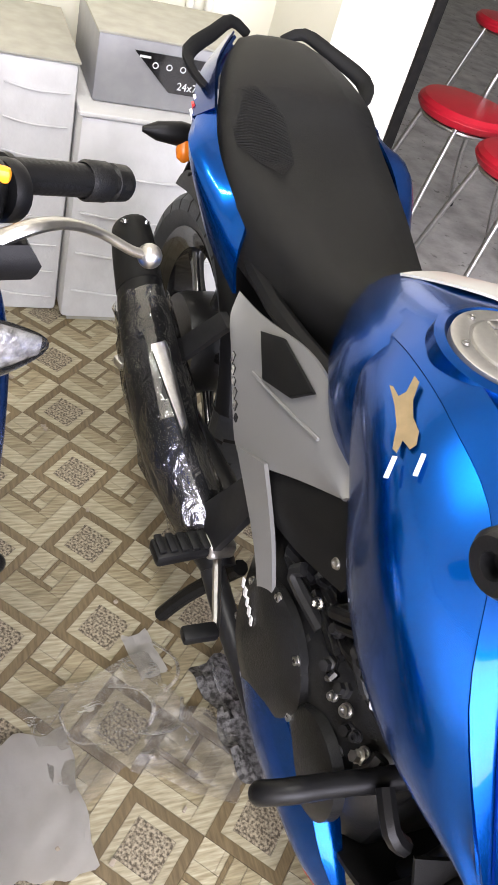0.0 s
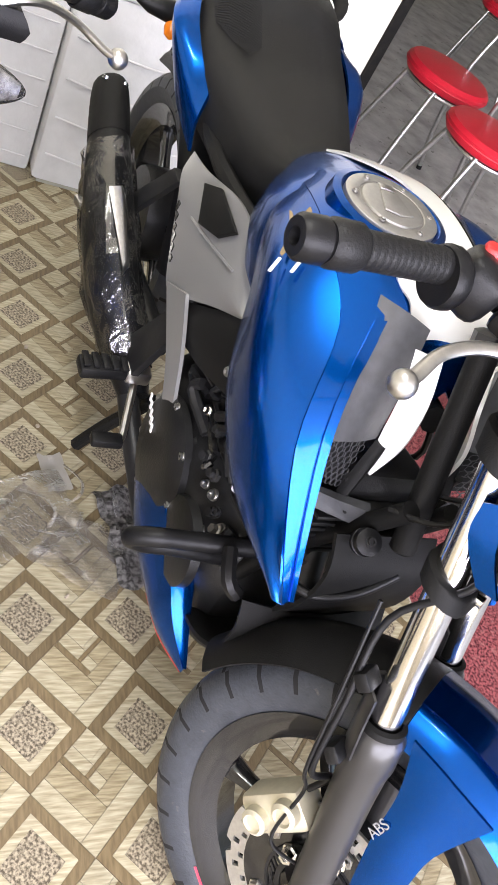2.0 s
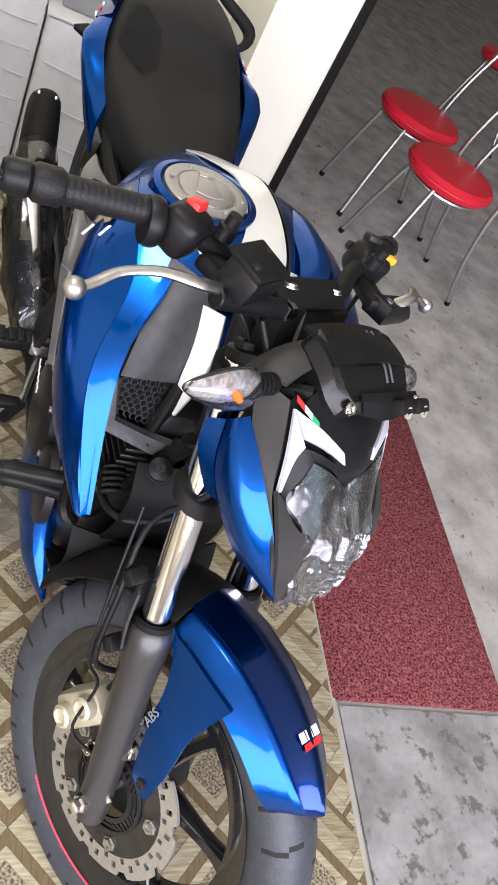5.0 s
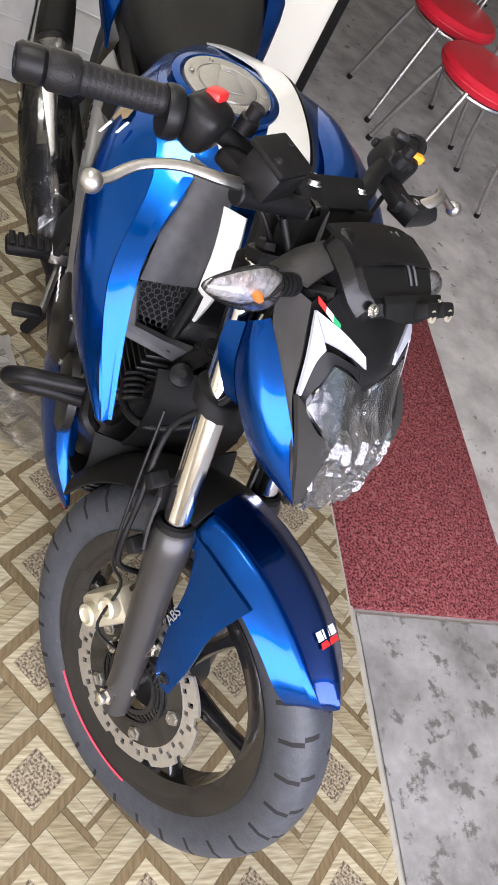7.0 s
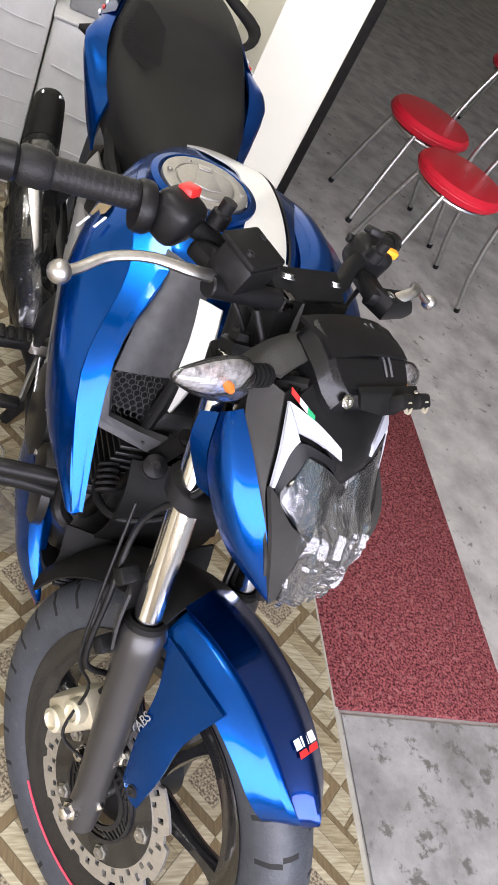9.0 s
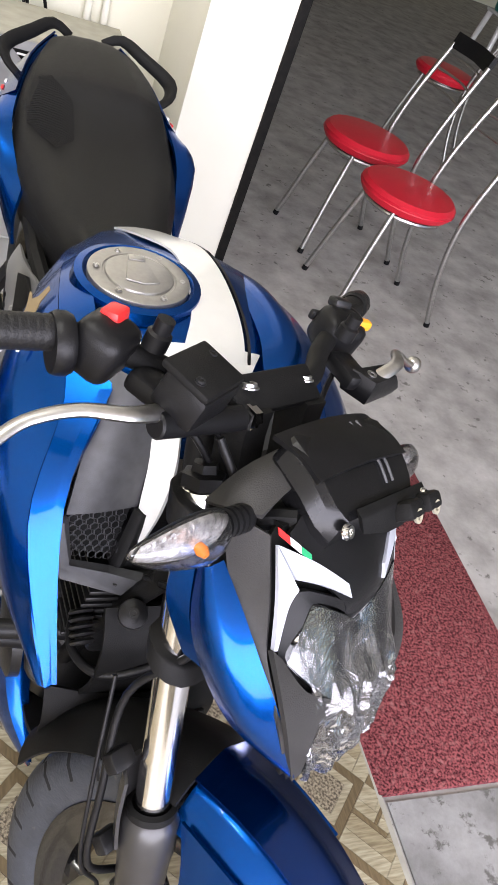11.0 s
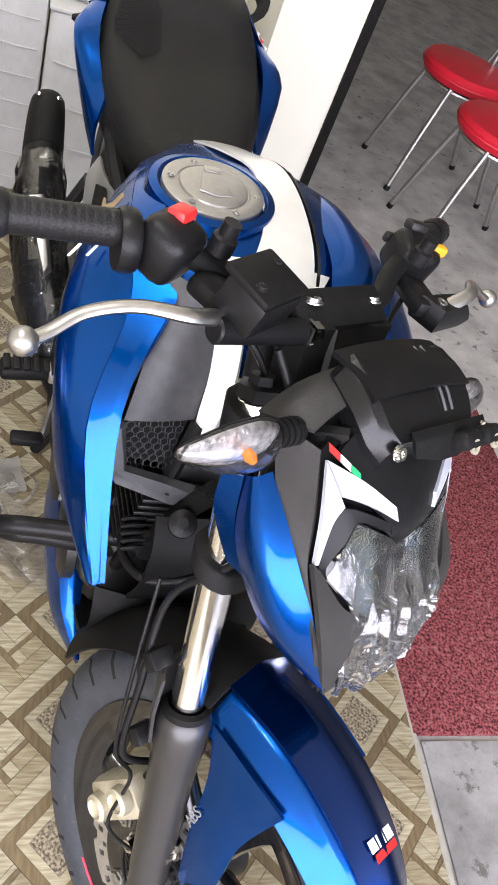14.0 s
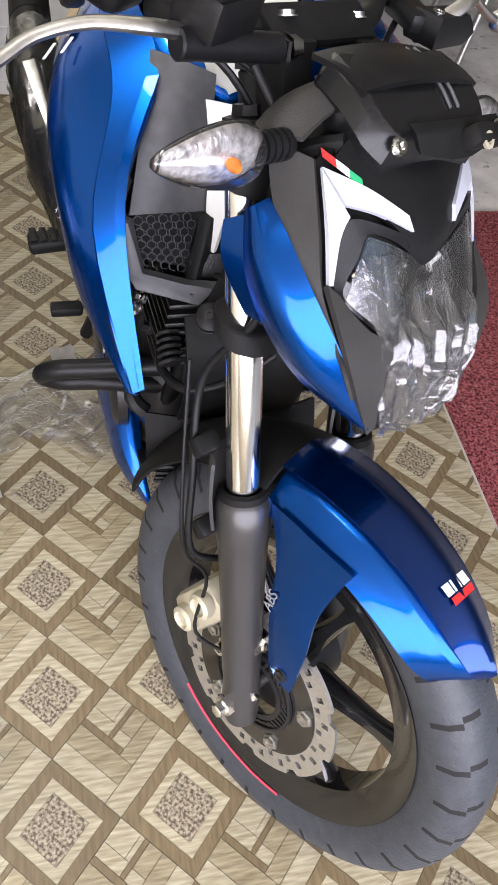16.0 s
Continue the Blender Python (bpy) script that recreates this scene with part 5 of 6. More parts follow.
        part("panel_inset", plate([V(-0.894, s * 0.131, 0.677), V(-0.836, s * 0.139, 0.642), V(-0.769, s * 0.135, 0.67), V(-0.736, s * 0.127, 0.706), V(-0.842, s * 0.126, 0.705)], V(0, s * 0.006, 0.003), bevel=0.002), "matte", panel, "black inset")
        part("panel_seam", tube([V(-0.868, s * 0.143, 0.63), V(-0.79, s * 0.141, 0.65), V(-0.69, s * 0.134, 0.677)], 0.0025, 6, 3), "silver", panel)
        for k in range(6):
            part("panel_print", box(V(-0.862 - 0.013 * k, s * (0.149 - 0.0006 * k), 0.553 + 0.011 * k), (0.003, 0.009, 0.01 + 0.003 * (k % 3)), (0, 0, 0)), "gloss", panel)
        TURN_STACK[-1] = Matrix.Translation((0, 0.238, 0)) @ Matrix.Diagonal((1.06, 0.82, 1, 1))
        # rear turn signal
        rs = part("rear_signal", lathe([(0, 0.012), (0.05, 0.012), (0.055, 0.018), (0.08, 0.022), (0.12, 0.017), (0.145, 0.005)], V(-1.47, s * 0.02, 0.70), V(-0.05, s, 0.0), 14), "satin", bike, "black rear turn signal with amber lens")
        part("amber_lens", lathe([(0, 0.014), (0.02, 0.016), (0.034, 0.012), (0.04, 0.003)], V(-1.468, s * 0.088, 0.692), V(0.45, s * 0.1, -0.85), 14), "amber", rs)
    part("tail_lamp", box(V(-1.47, 0, 0.842), (0.08, 0.03, 0.03), (10, 0, 0), 0.008), "red", bike, "red tail lamp")
    part("rear_fender", sheet([[V(-1.42, l, 0.8), V(-1.5, l, 0.72), V(-1.55, l, 0.64), V(-1.6, l, 0.56)] for l in (-0.05, 0, 0.05)], 0.005, 4, 4), "matte", bike)
    # small black block of the number plate bracket
    part("reflex_reflector", box(V(-1.5, -0.055, 0.606), (0.02, 0.012, 0.03), (10, 0, 0), 0.003), "satin", bike)

    # ---- rear wheel, swingarm, exhaust ----
    TURN_STACK[-1] = Matrix.Identity(4)
    RA = V(-1.357, 0, 0.305)
    rear_wheel = wheel("rear_wheel", RA, 0.305, 0.13, "black cast alloy rear wheel")
    part("drum_plate", lathe([(-0.062, 0.03), (-0.058, 0.1), (-0.04, 0.106), (0.04, 0.106), (0.058, 0.1), (0.062, 0.03)], RA, SIDE, 36), "engine", rear_wheel)
    part("rear_hugger", sheet([[RA + V(math.cos(radians(a)) * r, l, math.sin(radians(a)) * r) for a in (15, 40, 65, 90, 115)] for l, r in ((-0.08, 0.31), (-0.06, 0.335), (0, 0.34), (0.06, 0.335), (0.08, 0.31))], 0.004, 3, 4), "satin", bike, "black rear wheel hugger")
    for s in (-1, 1):
        part("swingarm", tube([V(-0.86, s * 0.105, 0.36), V(-1.1, s * 0.115, 0.335), V(-1.357, s * 0.115, 0.305), V(-1.42, s * 0.115, 0.3)], [0.028, 0.026, 0.022, 0.018], 10, 4), "engine", bike)
        part("subframe", tube([V(-0.72, s * 0.1, 0.72), V(-1.0, s * 0.11, 0.70), V(-1.3, s * 0.09, 0.78)], 0.014, 8, 4), "matte", bike)
        part("frame_tube", tube([V(-0.42, s * 0.075, 0.715), V(-0.5, s * 0.095, 0.69), V(-0.7, s * 0.11, 0.62), V(-0.82, s * 0.11, 0.42)], 0.019, 10, 5), "matte", bike)
        part("down_tube", tube([V(-0.27, s * 0.03, 0.72), V(-0.36, s * 0.05, 0.5), V(-0.42, s * 0.09, 0.3), V(-0.7, s * 0.1, 0.24)], 0.013, 10, 5), "matte", bike)
        part("passenger_hanger", plate([V(-0.98, s * 0.13, 0.62), V(-1.02, s * 0.13, 0.62), V(-1.14, s * 0.155, 0.46), V(-1.10, s * 0.16, 0.44)], SIDE * s * 0.012, bevel=0.002), "dark", bike)
        part("passenger_peg", box(V(-1.12, s * 0.21, 0.46), (0.1, 0.026, 0.02), (0, s * 8, -s * 20), 0.006), "steel", bike)
        hanger = part("peg_hanger", plate([V(-0.74, s * 0.13, 0.5), V(-0.80, s * 0.13, 0.5), V(-0.86, s * 0.15, 0.37), V(-0.79, s * 0.15, 0.33)], SIDE * s * 0.014, bevel=0.003), "dark", bike)
        peg = part("foot_peg", box(V(-0.805, s * 0.195, 0.343), (0.105, 0.042, 0.024), (0, s * 3, -s * 4), 0.007), "satin", bike, "black rubber foot peg")
        part("peg_mount", box(V(-0.80, s * 0.143, 0.345), (0.045, 0.034, 0.03), (0, 0, 0), 0.006), "steel", peg)
        for k in range(6):
            part("peg_tread", box(V(-0.805, s * (0.152 + 0.017 * k), 0.357), (0.012, 0.034, 0.006), (0, s * 3, -s * 4), 0.002), "grip", peg)
    part("rear_shock", tube([V(-0.92, 0, 0.68), V(-1.02, 0, 0.42)], 0.035, 12, 2), "engine", bike)
    # muffler in film
    muf = [(V(-0.80, -0.13, 0.285), 0.028, 0.03), (V(-0.86, -0.152, 0.33), 0.042, 0.05), (V(-0.95, -0.185, 0.39), 0.048, 0.062), (V(-1.06, -0.2, 0.455), 0.047, 0.062), (V(-1.15, -0.205, 0.5), 0.043, 0.056), (V(-1.21, -0.205, 0.527), 0.038, 0.05)]


    def oval(c, a, b, grow=0.0, wob=None):
        d = V(-0.86, -0.06, 0.45).normalized()
        u = (SIDE - d * d.dot(SIDE)).normalized()
        w = d.cross(u)
        return [c + u * (a + grow + (wob.uniform(-0.006, 0.006) if wob else 0)) * math.cos(t) + w * (b + grow + (wob.uniform(-0.006, 0.006) if wob else 0)) * math.sin(t) for t in [2 * math.pi * k / 18 for k in range(18)]]


    muffler = part("muffler", loft([oval(*m) for m in muf], 3), "satin", bike, "black muffler wrapped in clear film")
    part("muffler_cap", loft([oval(V(-1.21, -0.205, 0.527), 0.039, 0.051), oval(V(-1.28, -0.204, 0.556), 0.037, 0.048), oval(V(-1.325, -0.203, 0.574), 0.033, 0.04), oval(V(-1.335, -0.203, 0.578), 0.024, 0.03)], 3), "matte", muffler, "matte black end cap")
    wob = random.Random(3)
    part("muffler_film", loft([oval(c, a, b, 0.005, wob) for c, a, b in [(m[0] * (1 - k) + q[0] * k, m[1] * (1 - k) + q[1] * k, m[2] * (1 - k) + q[2] * k) for m, q in zip(muf, muf[1:]) for k in (0, 0.33, 0.66)][2:]], 1, caps=False), "wrap", muffler, "crinkled clear film", smooth=16)
    part("muffler_shield", plate([V(-0.93, -0.185, 0.447), V(-0.945, -0.175, 0.457), V(-1.05, -0.198, 0.535), V(-1.045, -0.222, 0.53)], V(0, -0.006, 0.01), bevel=0.003), "steel", muffler, "bright steel heat shield plate")
    for dl in (-0.018, 0.018):
        part("cap_bolt", bolt(V(-1.30, -0.204 + dl, 0.6), V(-0.3, 0, 0.9), 0.006, 0.005), "chrome", muffler)
    part("exhaust_pipe", tube([V(-0.36, 0.0, 0.5), V(-0.3, -0.02, 0.42), V(-0.33, -0.05, 0.27), V(-0.5, -0.1, 0.2), V(-0.7, -0.125, 0.24), V(-0.8, -0.14, 0.285)], 0.02, 12, 5), "dark", bike)

    # ---- engine ----
    engine = part("engine", loft([[V(f, l * w, z + 0.5 * h * k) for l, k in ((-1, -0.6), (-1, 0.6), (-0.7, 1), (0.7, 1), (1, 0.6), (1, -0.6), (0.7, -1), (-0.7, -1))] for f, w, z, h in ((-0.36, 0.08, 0.34, 0.12), (-0.42, 0.115, 0.35, 0.24), (-0.56, 0.135, 0.36, 0.28), (-0.7, 0.13, 0.37, 0.24), (-0.78, 0.09, 0.38, 0.14))], 3), "engine", bike, "black engine block")
    for k in range(9):
        n = 0.02 + k * 0.019
        part("cooling_fin", box(V(-0.43 + n * 0.25, 0, 0.46 + n), (0.19 - 0.002 * k, 0.16, 0.006), (-14, 0, 0), 0.002), "engine", engine)
    part("cylinder", box(V(-0.415, 0, 0.54), (0.12, 0.115, 0.19), (-14, 0, 0), 0.012), "engine", engine)
    part("head_cover", box(V(-0.395, 0, 0.648), (0.13, 0.12, 0.05), (-14, 0, 0), 0.014), "engine", engine)
    for s in (-1, 1):
        cc = part("clutch_cover", lathe([(0, 0.1), (0.012, 0.1), (0.022, 0.085), (0.026, 0.05), (0.026, 0.0)], V(-0.6, s * 0.13, 0.37), SIDE * s, 36, cap=False), "engine", engine)
        for k in range(7):
            t = k * 0.9
            part("cover_bolt", bolt(V(-0.6 + 0.094 * math.cos(t), s * 0.142, 0.37 + 0.094 * math.sin(t)), SIDE * s, 0.006, 0.006), "steel", cc)
        part("side_case", lathe([(0, 0.07), (0.014, 0.068), (0.02, 0.055), (0.022, 0.0)], V(-0.45, s * 0.125, 0.36), SIDE * s, 30, cap=False), "engine", engine)
    for k in range(5):
        part("case_print", box(V(-0.685 + 0.012 * k, -0.158, 0.41 - 0.005 * k), (0.002, 0.006 + 0.002 * (k % 2), 0.014), (-20, 0, 0)), "printed", engine)
    rb = random.Random(8)
    for k in range(60):
        side = -1 if k % 3 else 1
        p = V(rb.uniform(-0.64, -0.36), side * rb.uniform(0.09, 0.13), rb.uniform(0.4, 0.53))
        kind = rb.choice(("bolt", "stub", "stub", "nut"))
        if kind == "bolt":
            part("engine_bolt", bolt(p, V(0.1, side, 0.4), rb.uniform(0.005, 0.008), 0.008), rb.choice(("chrome", "steel", "dark")), engine)
        elif kind == "nut":
            part("engine_nut", lathe([(0, 0.01), (0.006, 0.01), (0.008, 0.007), (0.016, 0.007)], p, V(rb.uniform(-0.3, 0.3), side, 0.5), 6), rb.choice(("dark", "dark", "steel")), engine)
        else:
            part("engine_fitting", tube([p, p + V(rb.uniform(-0.04, 0.04), side * 0.006, rb.uniform(-0.03, 0.03)), p + V(rb.uniform(-0.08, 0.08), -side * 0.01, rb.uniform(-0.05, 0.03))], rb.uniform(0.005, 0.011), 8, 3), rb.choice(("dark", "dark", "gloss", "satin", "gloss")), engine)
    for k in range(7):
        s = -1 if k % 3 else 1
        part("engine_hose", tube([V(-0.34 - 0.03 * k, s * 0.09, 0.70), V(-0.38 - 0.02 * k, s * 0.125, 0.62), V(-0.45 - 0.02 * k, s * 0.12, 0.53), V(-0.55, s * 0.1, 0.48 + 0.01 * k)], 0.005 + 0.0015 * (k % 3), 8, 4), "satin", engine)
    part("front_guard_plate", sheet([[V(-0.29, l, 0.64), V(-0.26, l, 0.6), V(-0.26, l, 0.53), V(-0.29, l, 0.45)] for l in (-0.075, -0.04, 0, 0.04, 0.075)], 0.006, 3, 4), "matte", bike)
    guard_lines = [(-0.275, 0.47), (-0.252, 0.43), (-0.258, 0.37), (-0.3, 0.32), (-0.36, 0.29)]
    bash = part("engine_guard", sheet([[V(f - 1.6 * l * l, l, z) for f, z in guard_lines] for l in (-0.115, -0.07, -0.03, 0, 0.03, 0.07, 0.115)], 0.006, 3, 4), "matte", bike, "ribbed matte black engine guard")
    for k in range(6):
        z, f = 0.452 - 0.02 * k, -0.252 - 0.0022 * k * k * 0.4 + 0.004
        part("guard_rib", tube([V(f - 1.6 * l * l + 0.002, l, z - 0.25 * abs(l)) for l in (-0.1, -0.06, 0, 0.06, 0.1)], 0.0035, 6, 3), "satin", bash)
    part("overflow_hose", tube([V(-0.34, -0.09, 0.56), V(-0.3, -0.095, 0.545), V(-0.26, -0.07, 0.55), V(-0.25, -0.02, 0.57), V(-0.26, 0.03, 0.6)], 0.006, 10, 5), "satin", bike, "black rubber hose")
    for k in range(5):
        part("hose_coil", lathe([(-0.003, 0.013), (0, 0.016), (0.003, 0.013)], V(-0.33 + 0.008 * k, -0.085, 0.575 - 0.004 * k), V(1, 0.1, -0.5), 14), "dark", bike)
    part("rubber_mount", lathe([(-0.012, 0.008), (-0.01, 0.016), (-0.002, 0.017), (0, 0.013), (0.002, 0.017), (0.01, 0.016), (0.014, 0.008)], V(-0.27, -0.05, 0.655), V(0.5, -0.2, 0.8), 20), "satin", bike)
    part("mount_bolt", bolt(V(-0.263, -0.053, 0.667), V(0.5, -0.2, 0.8), 0.005, 0.005), "dark", bike)
    # belly pan
    for s in (-1, 1):
        rows = [[V(-0.66, s * 0.13, 0.37), V(-0.55, s * 0.145, 0.37), V(-0.44, s * 0.14, 0.345), V(-0.36, s * 0.13, 0.29), V(-0.305, s * 0.1, 0.234)],
                [V(-0.64, s * 0.145, 0.29), V(-0.54, s * 0.158, 0.285), V(-0.44, s * 0.152, 0.27), V(-0.37, s * 0.138, 0.25), V(-0.305, s * 0.1, 0.224)],
                [V(-0.62, s * 0.125, 0.22), V(-0.54, s * 0.135, 0.215), V(-0.44, s * 0.13, 0.215), V(-0.37, s * 0.122, 0.215), V(-0.306, s * 0.098, 0.22)]]
        belly = part("belly_pan", sheet(rows, 0.005, 4, 4), "blue", bike, "metallic blue belly pan")
        part("belly_lip", sheet([[p + V(0, s * 0.002, 0.002) for p in rows[0][1:]], [p + V(0.006, -s * 0.016, 0.01) * w for p, w in zip(rows[0][1:], (1, 1, 0.7, 0.08))], [p + V(0.01, -s * 0.034, 0.004) * w for p, w in zip(rows[0][1:], (1, 1, 0.7, 0.08))]], 0.004, 3, 4), "blue", belly, "folded inner edge of the belly pan")
        part("belly_edge", sheet([[p + SIDE * s * 0.003 for p in rows[2][2:]], [p + SIDE * s * 0.003 + V(0, 0, 0.008) for p in rows[2][2:]]], 0.003, 2, 3), "red", belly, "thin red lower edge")
        # hairpin crash bar
        guard = part("crash_guard", tube([V(-0.37, s * 0.07, 0.472), V(-0.385, s * 0.17, 0.462), V(-0.39, s * 0.215, 0.459), V(-0.402, s * 0.24, 0.439), V(-0.405, s * 0.215, 0.42), V(-0.402, s * 0.17, 0.418), V(-0.39, s * 0.07, 0.41)], 0.0135, 14, 6), "satin", bike, "black hairpin crash bar")
    # brake and gear pedals
    part("brake_pedal", tube([V(-0.80, -0.14, 0.32), V(-0.74, -0.155, 0.30), V(-0.70, -0.165, 0.285), V(-0.69, -0.18, 0.285)], 0.007, 8, 4), "steel", bike, "steel brake pedal")
    part("pedal_tip", box(V(-0.69, -0.193, 0.286), (0.055, 0.026, 0.018), (0, 0, 0), 0.005), "satin", bike)
    part("gear_lever", tube([V(-0.74, 0.165, 0.3), V(-0.66, 0.175, 0.29), V(-0.63, 0.2, 0.29)], 0.006, 8, 4), "steel", bike)
    for s in (-1, 1):
        part("main_stand_leg", tube([V(-0.8, s * 0.09, 0.28), V(-0.87, s * 0.12, 0.12), V(-0.9, s * 0.15, 0.012)], 0.014, 8, 4), "matte", bike)
    part("side_stand", tube([V(-0.72, 0.12, 0.25), V(-0.74, 0.2, 0.1), V(-0.76, 0.235, 0.012)], 0.011, 8, 4), "matte", bike)
    TURN_STACK.pop()
    return bike


build_motorcycle(pose(0.284, -0.302, 0, 0, 0, 1.7), 28.4, 2.2, (0.004, 3.0, 0.0), "metallic blue street motorcycle, new, film on lamp and exhaust")
build_motorcycle(pose(-0.442, 0.011, 0, 0, 0, 2.0), 10.5, 0.0, (0.05, 0.0, -0.02), "second blue street motorcycle parked straight beside the first")


# ---- loose things ----
carpet = tagged(part("carpet", box((1.132, 0.501, -0.008), (0.51, 1.06, 0.014), bevel=0.004), "carpet"), "dusty red pile carpet strip lying on the concrete", "carpet")


def bistro_chair(m, label):
    """A round red seat on bent steel tubes that run up into the back."""
    ob = thing("chair", label, "chair", "red chairs", m=m)
    seat_ = part("seat", lathe([(-0.03, 0.13), (-0.028, 0.172), (-0.01, 0.186), (0.01, 0.186), (0.024, 0.172), (0.03, 0.12), (0.032, 0.0)], (0, 0, 0.455), (0, 0, 1), 44, cap=False), "vinylred", ob, "round red vinyl seat")
    part("piping", lathe([(-0.004, 0.187), (0, 0.189), (0.004, 0.187)], (0, 0, 0.452), (0, 0, 1), 44, cap=False), "vinylred", seat_)
    part("seat_plate", lathe([(0, 0.14), (0.008, 0.14)], (0, 0, 0.415), (0, 0, 1), 30), "steel", ob)
    part("seat_ring", tube([(0.15 * math.cos(k * math.pi / 6), 0.15 * math.sin(k * math.pi / 6), 0.41) for k in range(13)], 0.009, 8, 2), "steel", ob)
    for s in (-1, 1):
        part("front_leg", tube([(-0.1, s * 0.11, 0.42), (-0.14, s * 0.13, 0.25), (-0.19, s * 0.16, 0.005)], 0.0105, 10, 4), "steel", ob, "bare steel tube leg")
        part("back_post", tube([(0.26, s * 0.15, 0.005), (0.2, s * 0.145, 0.2), (0.175, s * 0.14, 0.42), (0.21, s * 0.14, 0.62), (0.29, s * 0.135, 0.86)], 0.0105, 10, 5), "steel", ob, "bare steel tube leg and back post")
        part("foot_cap", rod((-0.19, s * 0.16, 0), (-0.186, s * 0.158, 0.02), 0.0125), "satin", ob)
        part("foot_cap", rod((0.26, s * 0.15, 0), (0.257, s * 0.15, 0.02), 0.0125), "satin", ob)
    for z, x in ((0.70, 0.238), (0.76, 0.258), (0.82, 0.278)):
        part("back_rail", tube([(x, -0.137, z), (x + 0.03, 0, z), (x, 0.137, z)], 0.005, 8, 4), "steel", ob)
    part("back_pad", sheet([[(0.285, -0.14, 0.84), (0.315, 0, 0.84), (0.285, 0.14, 0.84)], [(0.3, -0.14, 0.9), (0.33, 0, 0.9), (0.3, 0.14, 0.9)]], 0.02, 4, 4), "satin", ob, "dark back pad")
    return ob


first = bistro_chair(pose(1.58, 1.895, -0.015, 0, 0, 2), "red round-seated chair with bare steel tube legs")
copy_thing(first, pose(1.585, 2.355, -0.015, 0, 0, 4))
copy_thing(first, pose(2.75, 3.9, -0.015, 0, 0, -40))

# boxes and the power unit against the wall
crate = thing("battery_box", "battery box wrapped in white packing film", "box", m=pose(0.3, 1.735, 0))
part("body", box((0, 0, 0.28), (0.54, 0.40, 0.54), bevel=0.014), "polythene", crate)
part("base", box((0, 0, 0.012), (0.5, 0.38, 0.024)), "dust", crate)
part("lid", box((0, 0, 0.556), (0.548, 0.408, 0.012), bevel=0.004), "polythene", crate)
for k in range(4):
    part("film_fold", tube([(-0.25, -0.203, 0.1 + 0.11 * k), (-0.05, -0.205, 0.085 + 0.11 * k), (0.2, -0.203, 0.1 + 0.115 * k)], 0.003, 6, 4), "polythene", crate)
part("label", box((0.15, -0.202, 0.40), (0.05, 0.003, 0.05)), "black", crate, "small black label")
tall = thing("carton", "tall carton in wrinkled dusty white film", "box", m=pose(-0.07, 1.76, 0))
part("body", box((0, 0, 0.32), (0.19, 0.36, 0.64), bevel=0.012), "polythene", tall)
for k in range(8):
    part("film_fold", tube([(-0.06, -0.182, 0.06 + 0.075 * k), (0.0, -0.184, 0.05 + 0.075 * k), (0.08, -0.182, 0.045 + 0.076 * k)], 0.0022, 6, 3), "polythene", tall)
part("cover", box((0, 0, 0.643), (0.195, 0.365, 0.006), bevel=0.002), "dust", tall, "dusty flat cover")
unit = thing("power_inverter", "grey steel power inverter with black display panel on a box", "inverter", m=pose(0.25, 1.74, 0.562))
part("case", box((0, 0, 0.075), (0.38, 0.29, 0.146), bevel=0.006), "cover", unit)
part("top_cover", box((0, 0, 0.15), (0.385, 0.295, 0.006), bevel=0.002), "dust", unit, "dusty top plate")
part("display", plate([(-0.11, -0.147, 0.125), (0.13, -0.147, 0.125), (0.10, -0.147, 0.075), (0.06, -0.147, 0.045), (-0.02, -0.147, 0.045)], (0, -0.003, 0)), "gloss", unit, "black display panel")
for k in range(5):
    part("symbol", lathe([(0, 0.007), (0.001, 0.007), (0.001, 0.005), (0, 0.005)], (-0.06 + 0.032 * k, -0.1505, 0.1), (0, -1, 0), 14, closed=True), "printed", unit)
part("maker_mark", box((-0.085, -0.1505, 0.115), (0.025, 0.001, 0.005)), "printed", unit)
fc = bpy.data.curves.new("lettering", "FONT")
fc.body, fc.size, fc.extrude, fc.align_x = "24x7", 0.024, 0.0006, "CENTER"
fc.materials.append(M["printed"])
lt = new("lettering", fc)
lt.matrix_world = pose(0.02, -0.1512, 0.055, 90, 0, 0)
lt.parent = unit
for x in (-0.02, 0.03):
    part("power_cable", tube([(-0.1 + x, 0.14, 0.08), (-0.1 + x, 0.19, 0.16), (-0.06 + x, 0.2, 0.19), (-0.03 + x, 0.22, 0.1)], 0.005, 8, 4), "satin", unit)
for x in (0.36, 0.41):
    tagged(part("conduit", rod((x, 1.985, 0.5), (x - 0.012, 1.985, 2.9), 0.011), "pillar"), "white plastic cable pipe on the wall", "pipe", "wall pipes", "structure")

# rag, torn bags and scraps on the floor
rr = random.Random(11)


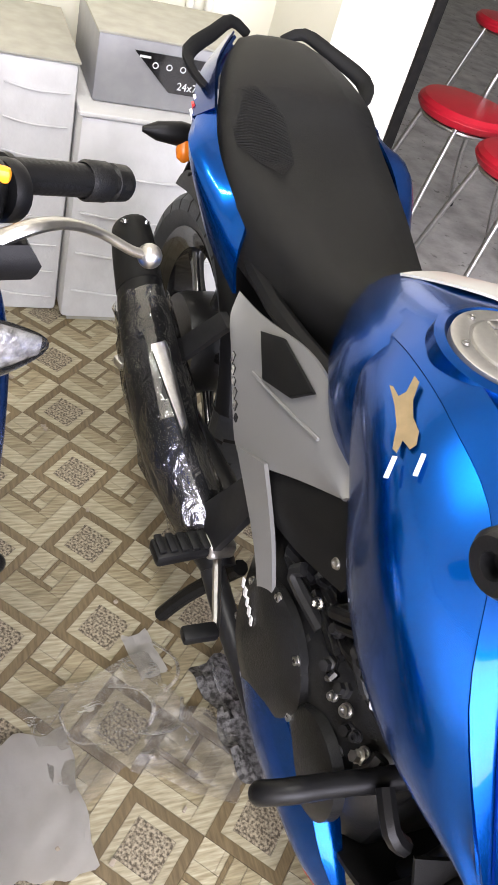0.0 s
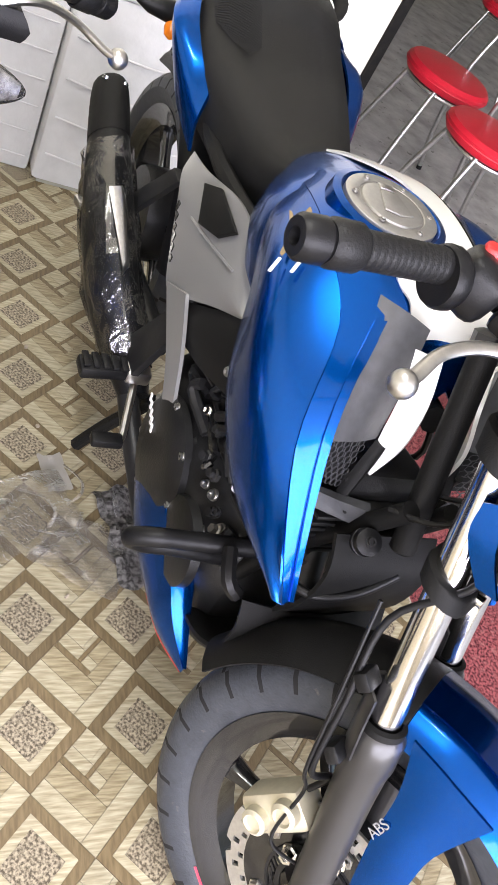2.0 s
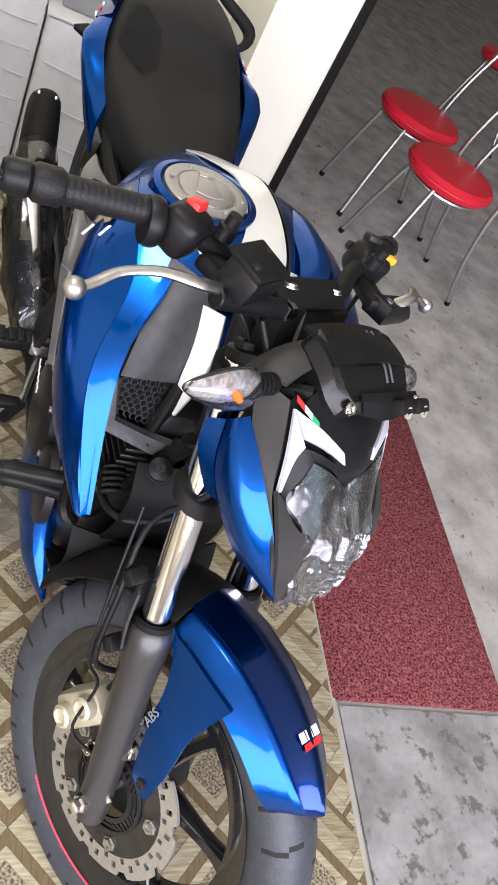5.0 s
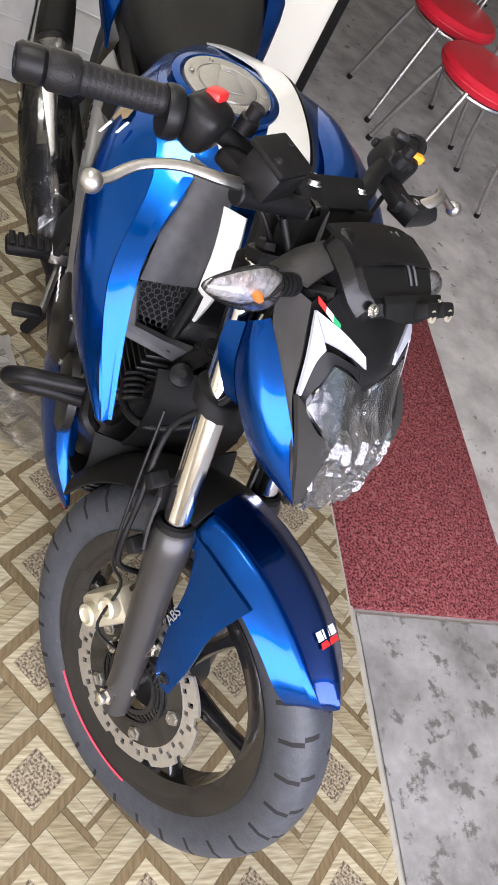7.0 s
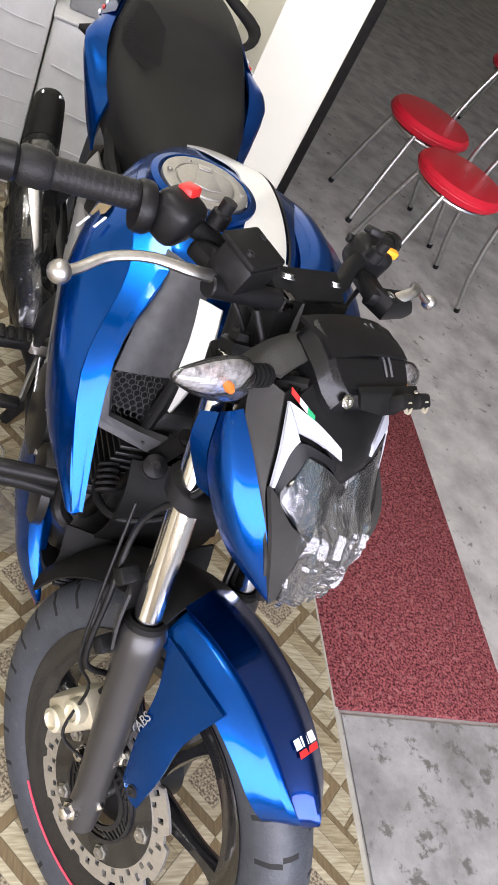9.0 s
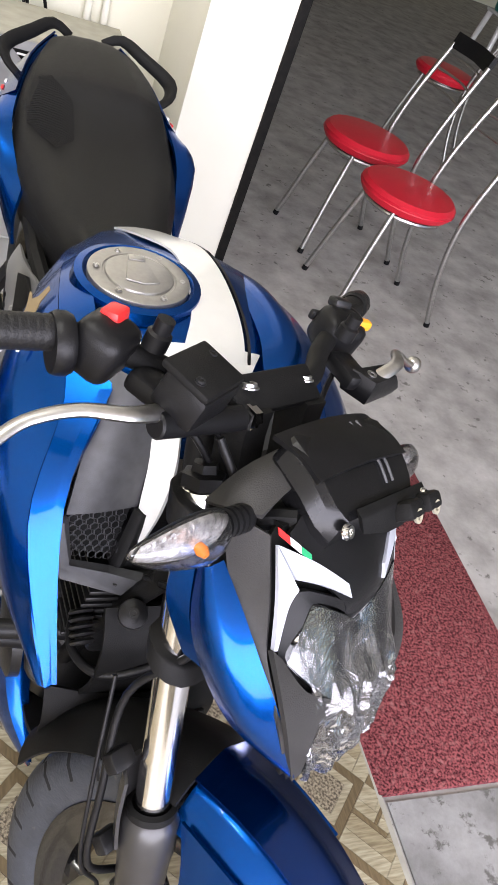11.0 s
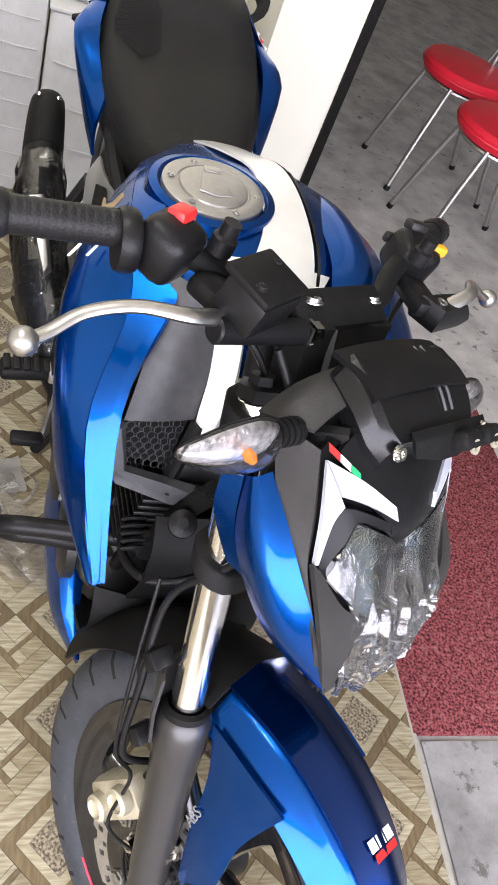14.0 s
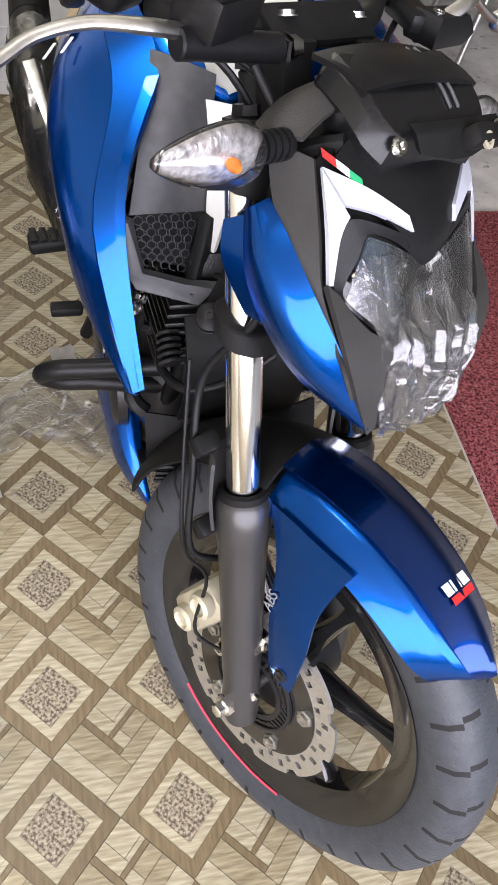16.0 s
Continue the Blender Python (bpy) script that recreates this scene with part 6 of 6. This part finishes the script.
def crumpled(name, cx, cy, sx, sy, h, mat_, label, category, n=16, turn=0, flat=0.3, seed=1):
    rc = random.Random(seed)
    bm = bmesh.new()
    g = []
    for i in range(n):
        row = []
        for j in range(n):
            u, v = i / (n - 1) * 2 - 1, j / (n - 1) * 2 - 1
            edge = 1 + 0.22 * noise.noise(Vector((u * 2 + seed, v * 2, seed * 3.1)))
            z = h * max(0.0, noise.noise(Vector((u * 3.2 + seed * 7, v * 3.2, 0.3))) + flat) + 0.003 + rc.uniform(0, h * 0.12)
            row.append(bm.verts.new((u * sx / 2 * edge, v * sy / 2 * edge, z)))
        g.append(row)
    for i in range(n - 1):
        for j in range(n - 1):
            bm.faces.new((g[i][j], g[i + 1][j], g[i + 1][j + 1], g[i][j + 1]))
    r = bmesh.ops.solidify(bm, geom=bm.faces[:], thickness=0.0015)
    bm.transform(pose(cx, cy, 0.001, 0, 0, turn))
    return tagged(part(name, bm, mat_, smooth=25), label, category)


crumpled("rag", 0.24, 0.385, 0.17, 0.22, 0.022, "rug", "grey speckled cloth rag lying under the engine", "rag", turn=12, seed=2)
crumpled("plastic_bag", -0.02, 0.40, 0.24, 0.18, 0.012, "bag", "crumpled clear plastic bag lying on the tiles", "bag", turn=20, seed=3)
crumpled("plastic_bag", 0.11, 0.33, 0.18, 0.14, 0.01, "bag", "crumpled clear plastic bag lying on the tiles", "bag", turn=-30, seed=5)
crumpled("paper_sheet", -0.16, 0.29, 0.16, 0.22, 0.006, "sheet", "pale grey packing sheet lying on the tiles", "paper", turn=5, seed=6)
crumpled("paper_scrap", 0.06, 0.52, 0.05, 0.09, 0.005, "sheet", "pale scrap of packing paper on the tiles", "paper", n=8, turn=15, seed=7)
for k in range(5):
    x, y = rr.uniform(-0.12, 0.2), rr.uniform(0.22, 0.5)
    a = rr.uniform(0, 6.28)
    tagged(part("film_strip", tube([(x, y, 0.004), (x + 0.03 * math.cos(a), y + 0.03 * math.sin(a), 0.02), (x + 0.07 * math.cos(a + 0.5), y + 0.07 * math.sin(a + 0.5), 0.006), (x + 0.1 * math.cos(a + 1), y + 0.1 * math.sin(a + 1), 0.004)], rr.uniform(0.002, 0.006), 6, 4, flat=0.3), "bag"), "torn strip of clear packing film on the tiles", "film", "film strips")
for k in range(14):
    x, y = rr.uniform(-0.25, 0.25), rr.uniform(0.1, 1.3)
    tagged(part("crumb", box((x, y, 0.003), (rr.uniform(0.006, 0.014), rr.uniform(0.004, 0.009), 0.006), (0, 0, rr.uniform(0, 180)), 0.0015), "paper"), "small pale scrap of dirt on the tiles", "litter", "litter")

# things far back in the hall
drum = thing("water_drum", "green and white plastic drum on a pale stool", "drum", m=pose(5.1, 7.0, 0.45))
part("barrel", lathe([(0, 0.17), (0.03, 0.18), (0.2, 0.185), (0.21, 0.19), (0.22, 0.185), (0.42, 0.18), (0.45, 0.15)], (0, 0, 0), (0, 0, 1), 30), mat("green_plastic", (0.02, 0.24, 0.2), 0.4), drum)
part("band", lathe([(0.28, 0.188), (0.29, 0.19), (0.44, 0.183), (0.45, 0.16)], (0, 0, 0), (0, 0, 1), 30), "pillar", drum)
stool = thing("plastic_stool", "pale grey plastic stool under the drum", "stool", m=pose(5.1, 7.0, -0.015))
part("top", box((0, 0, 0.445), (0.36, 0.36, 0.03), bevel=0.01), "white", stool)
for sx in (-1, 1):
    for sy in (-1, 1):
        part("leg", rod((sx * 0.14, sy * 0.14, 0.44), (sx * 0.19, sy * 0.19, 0), 0.03, 0.026), "white", stool)
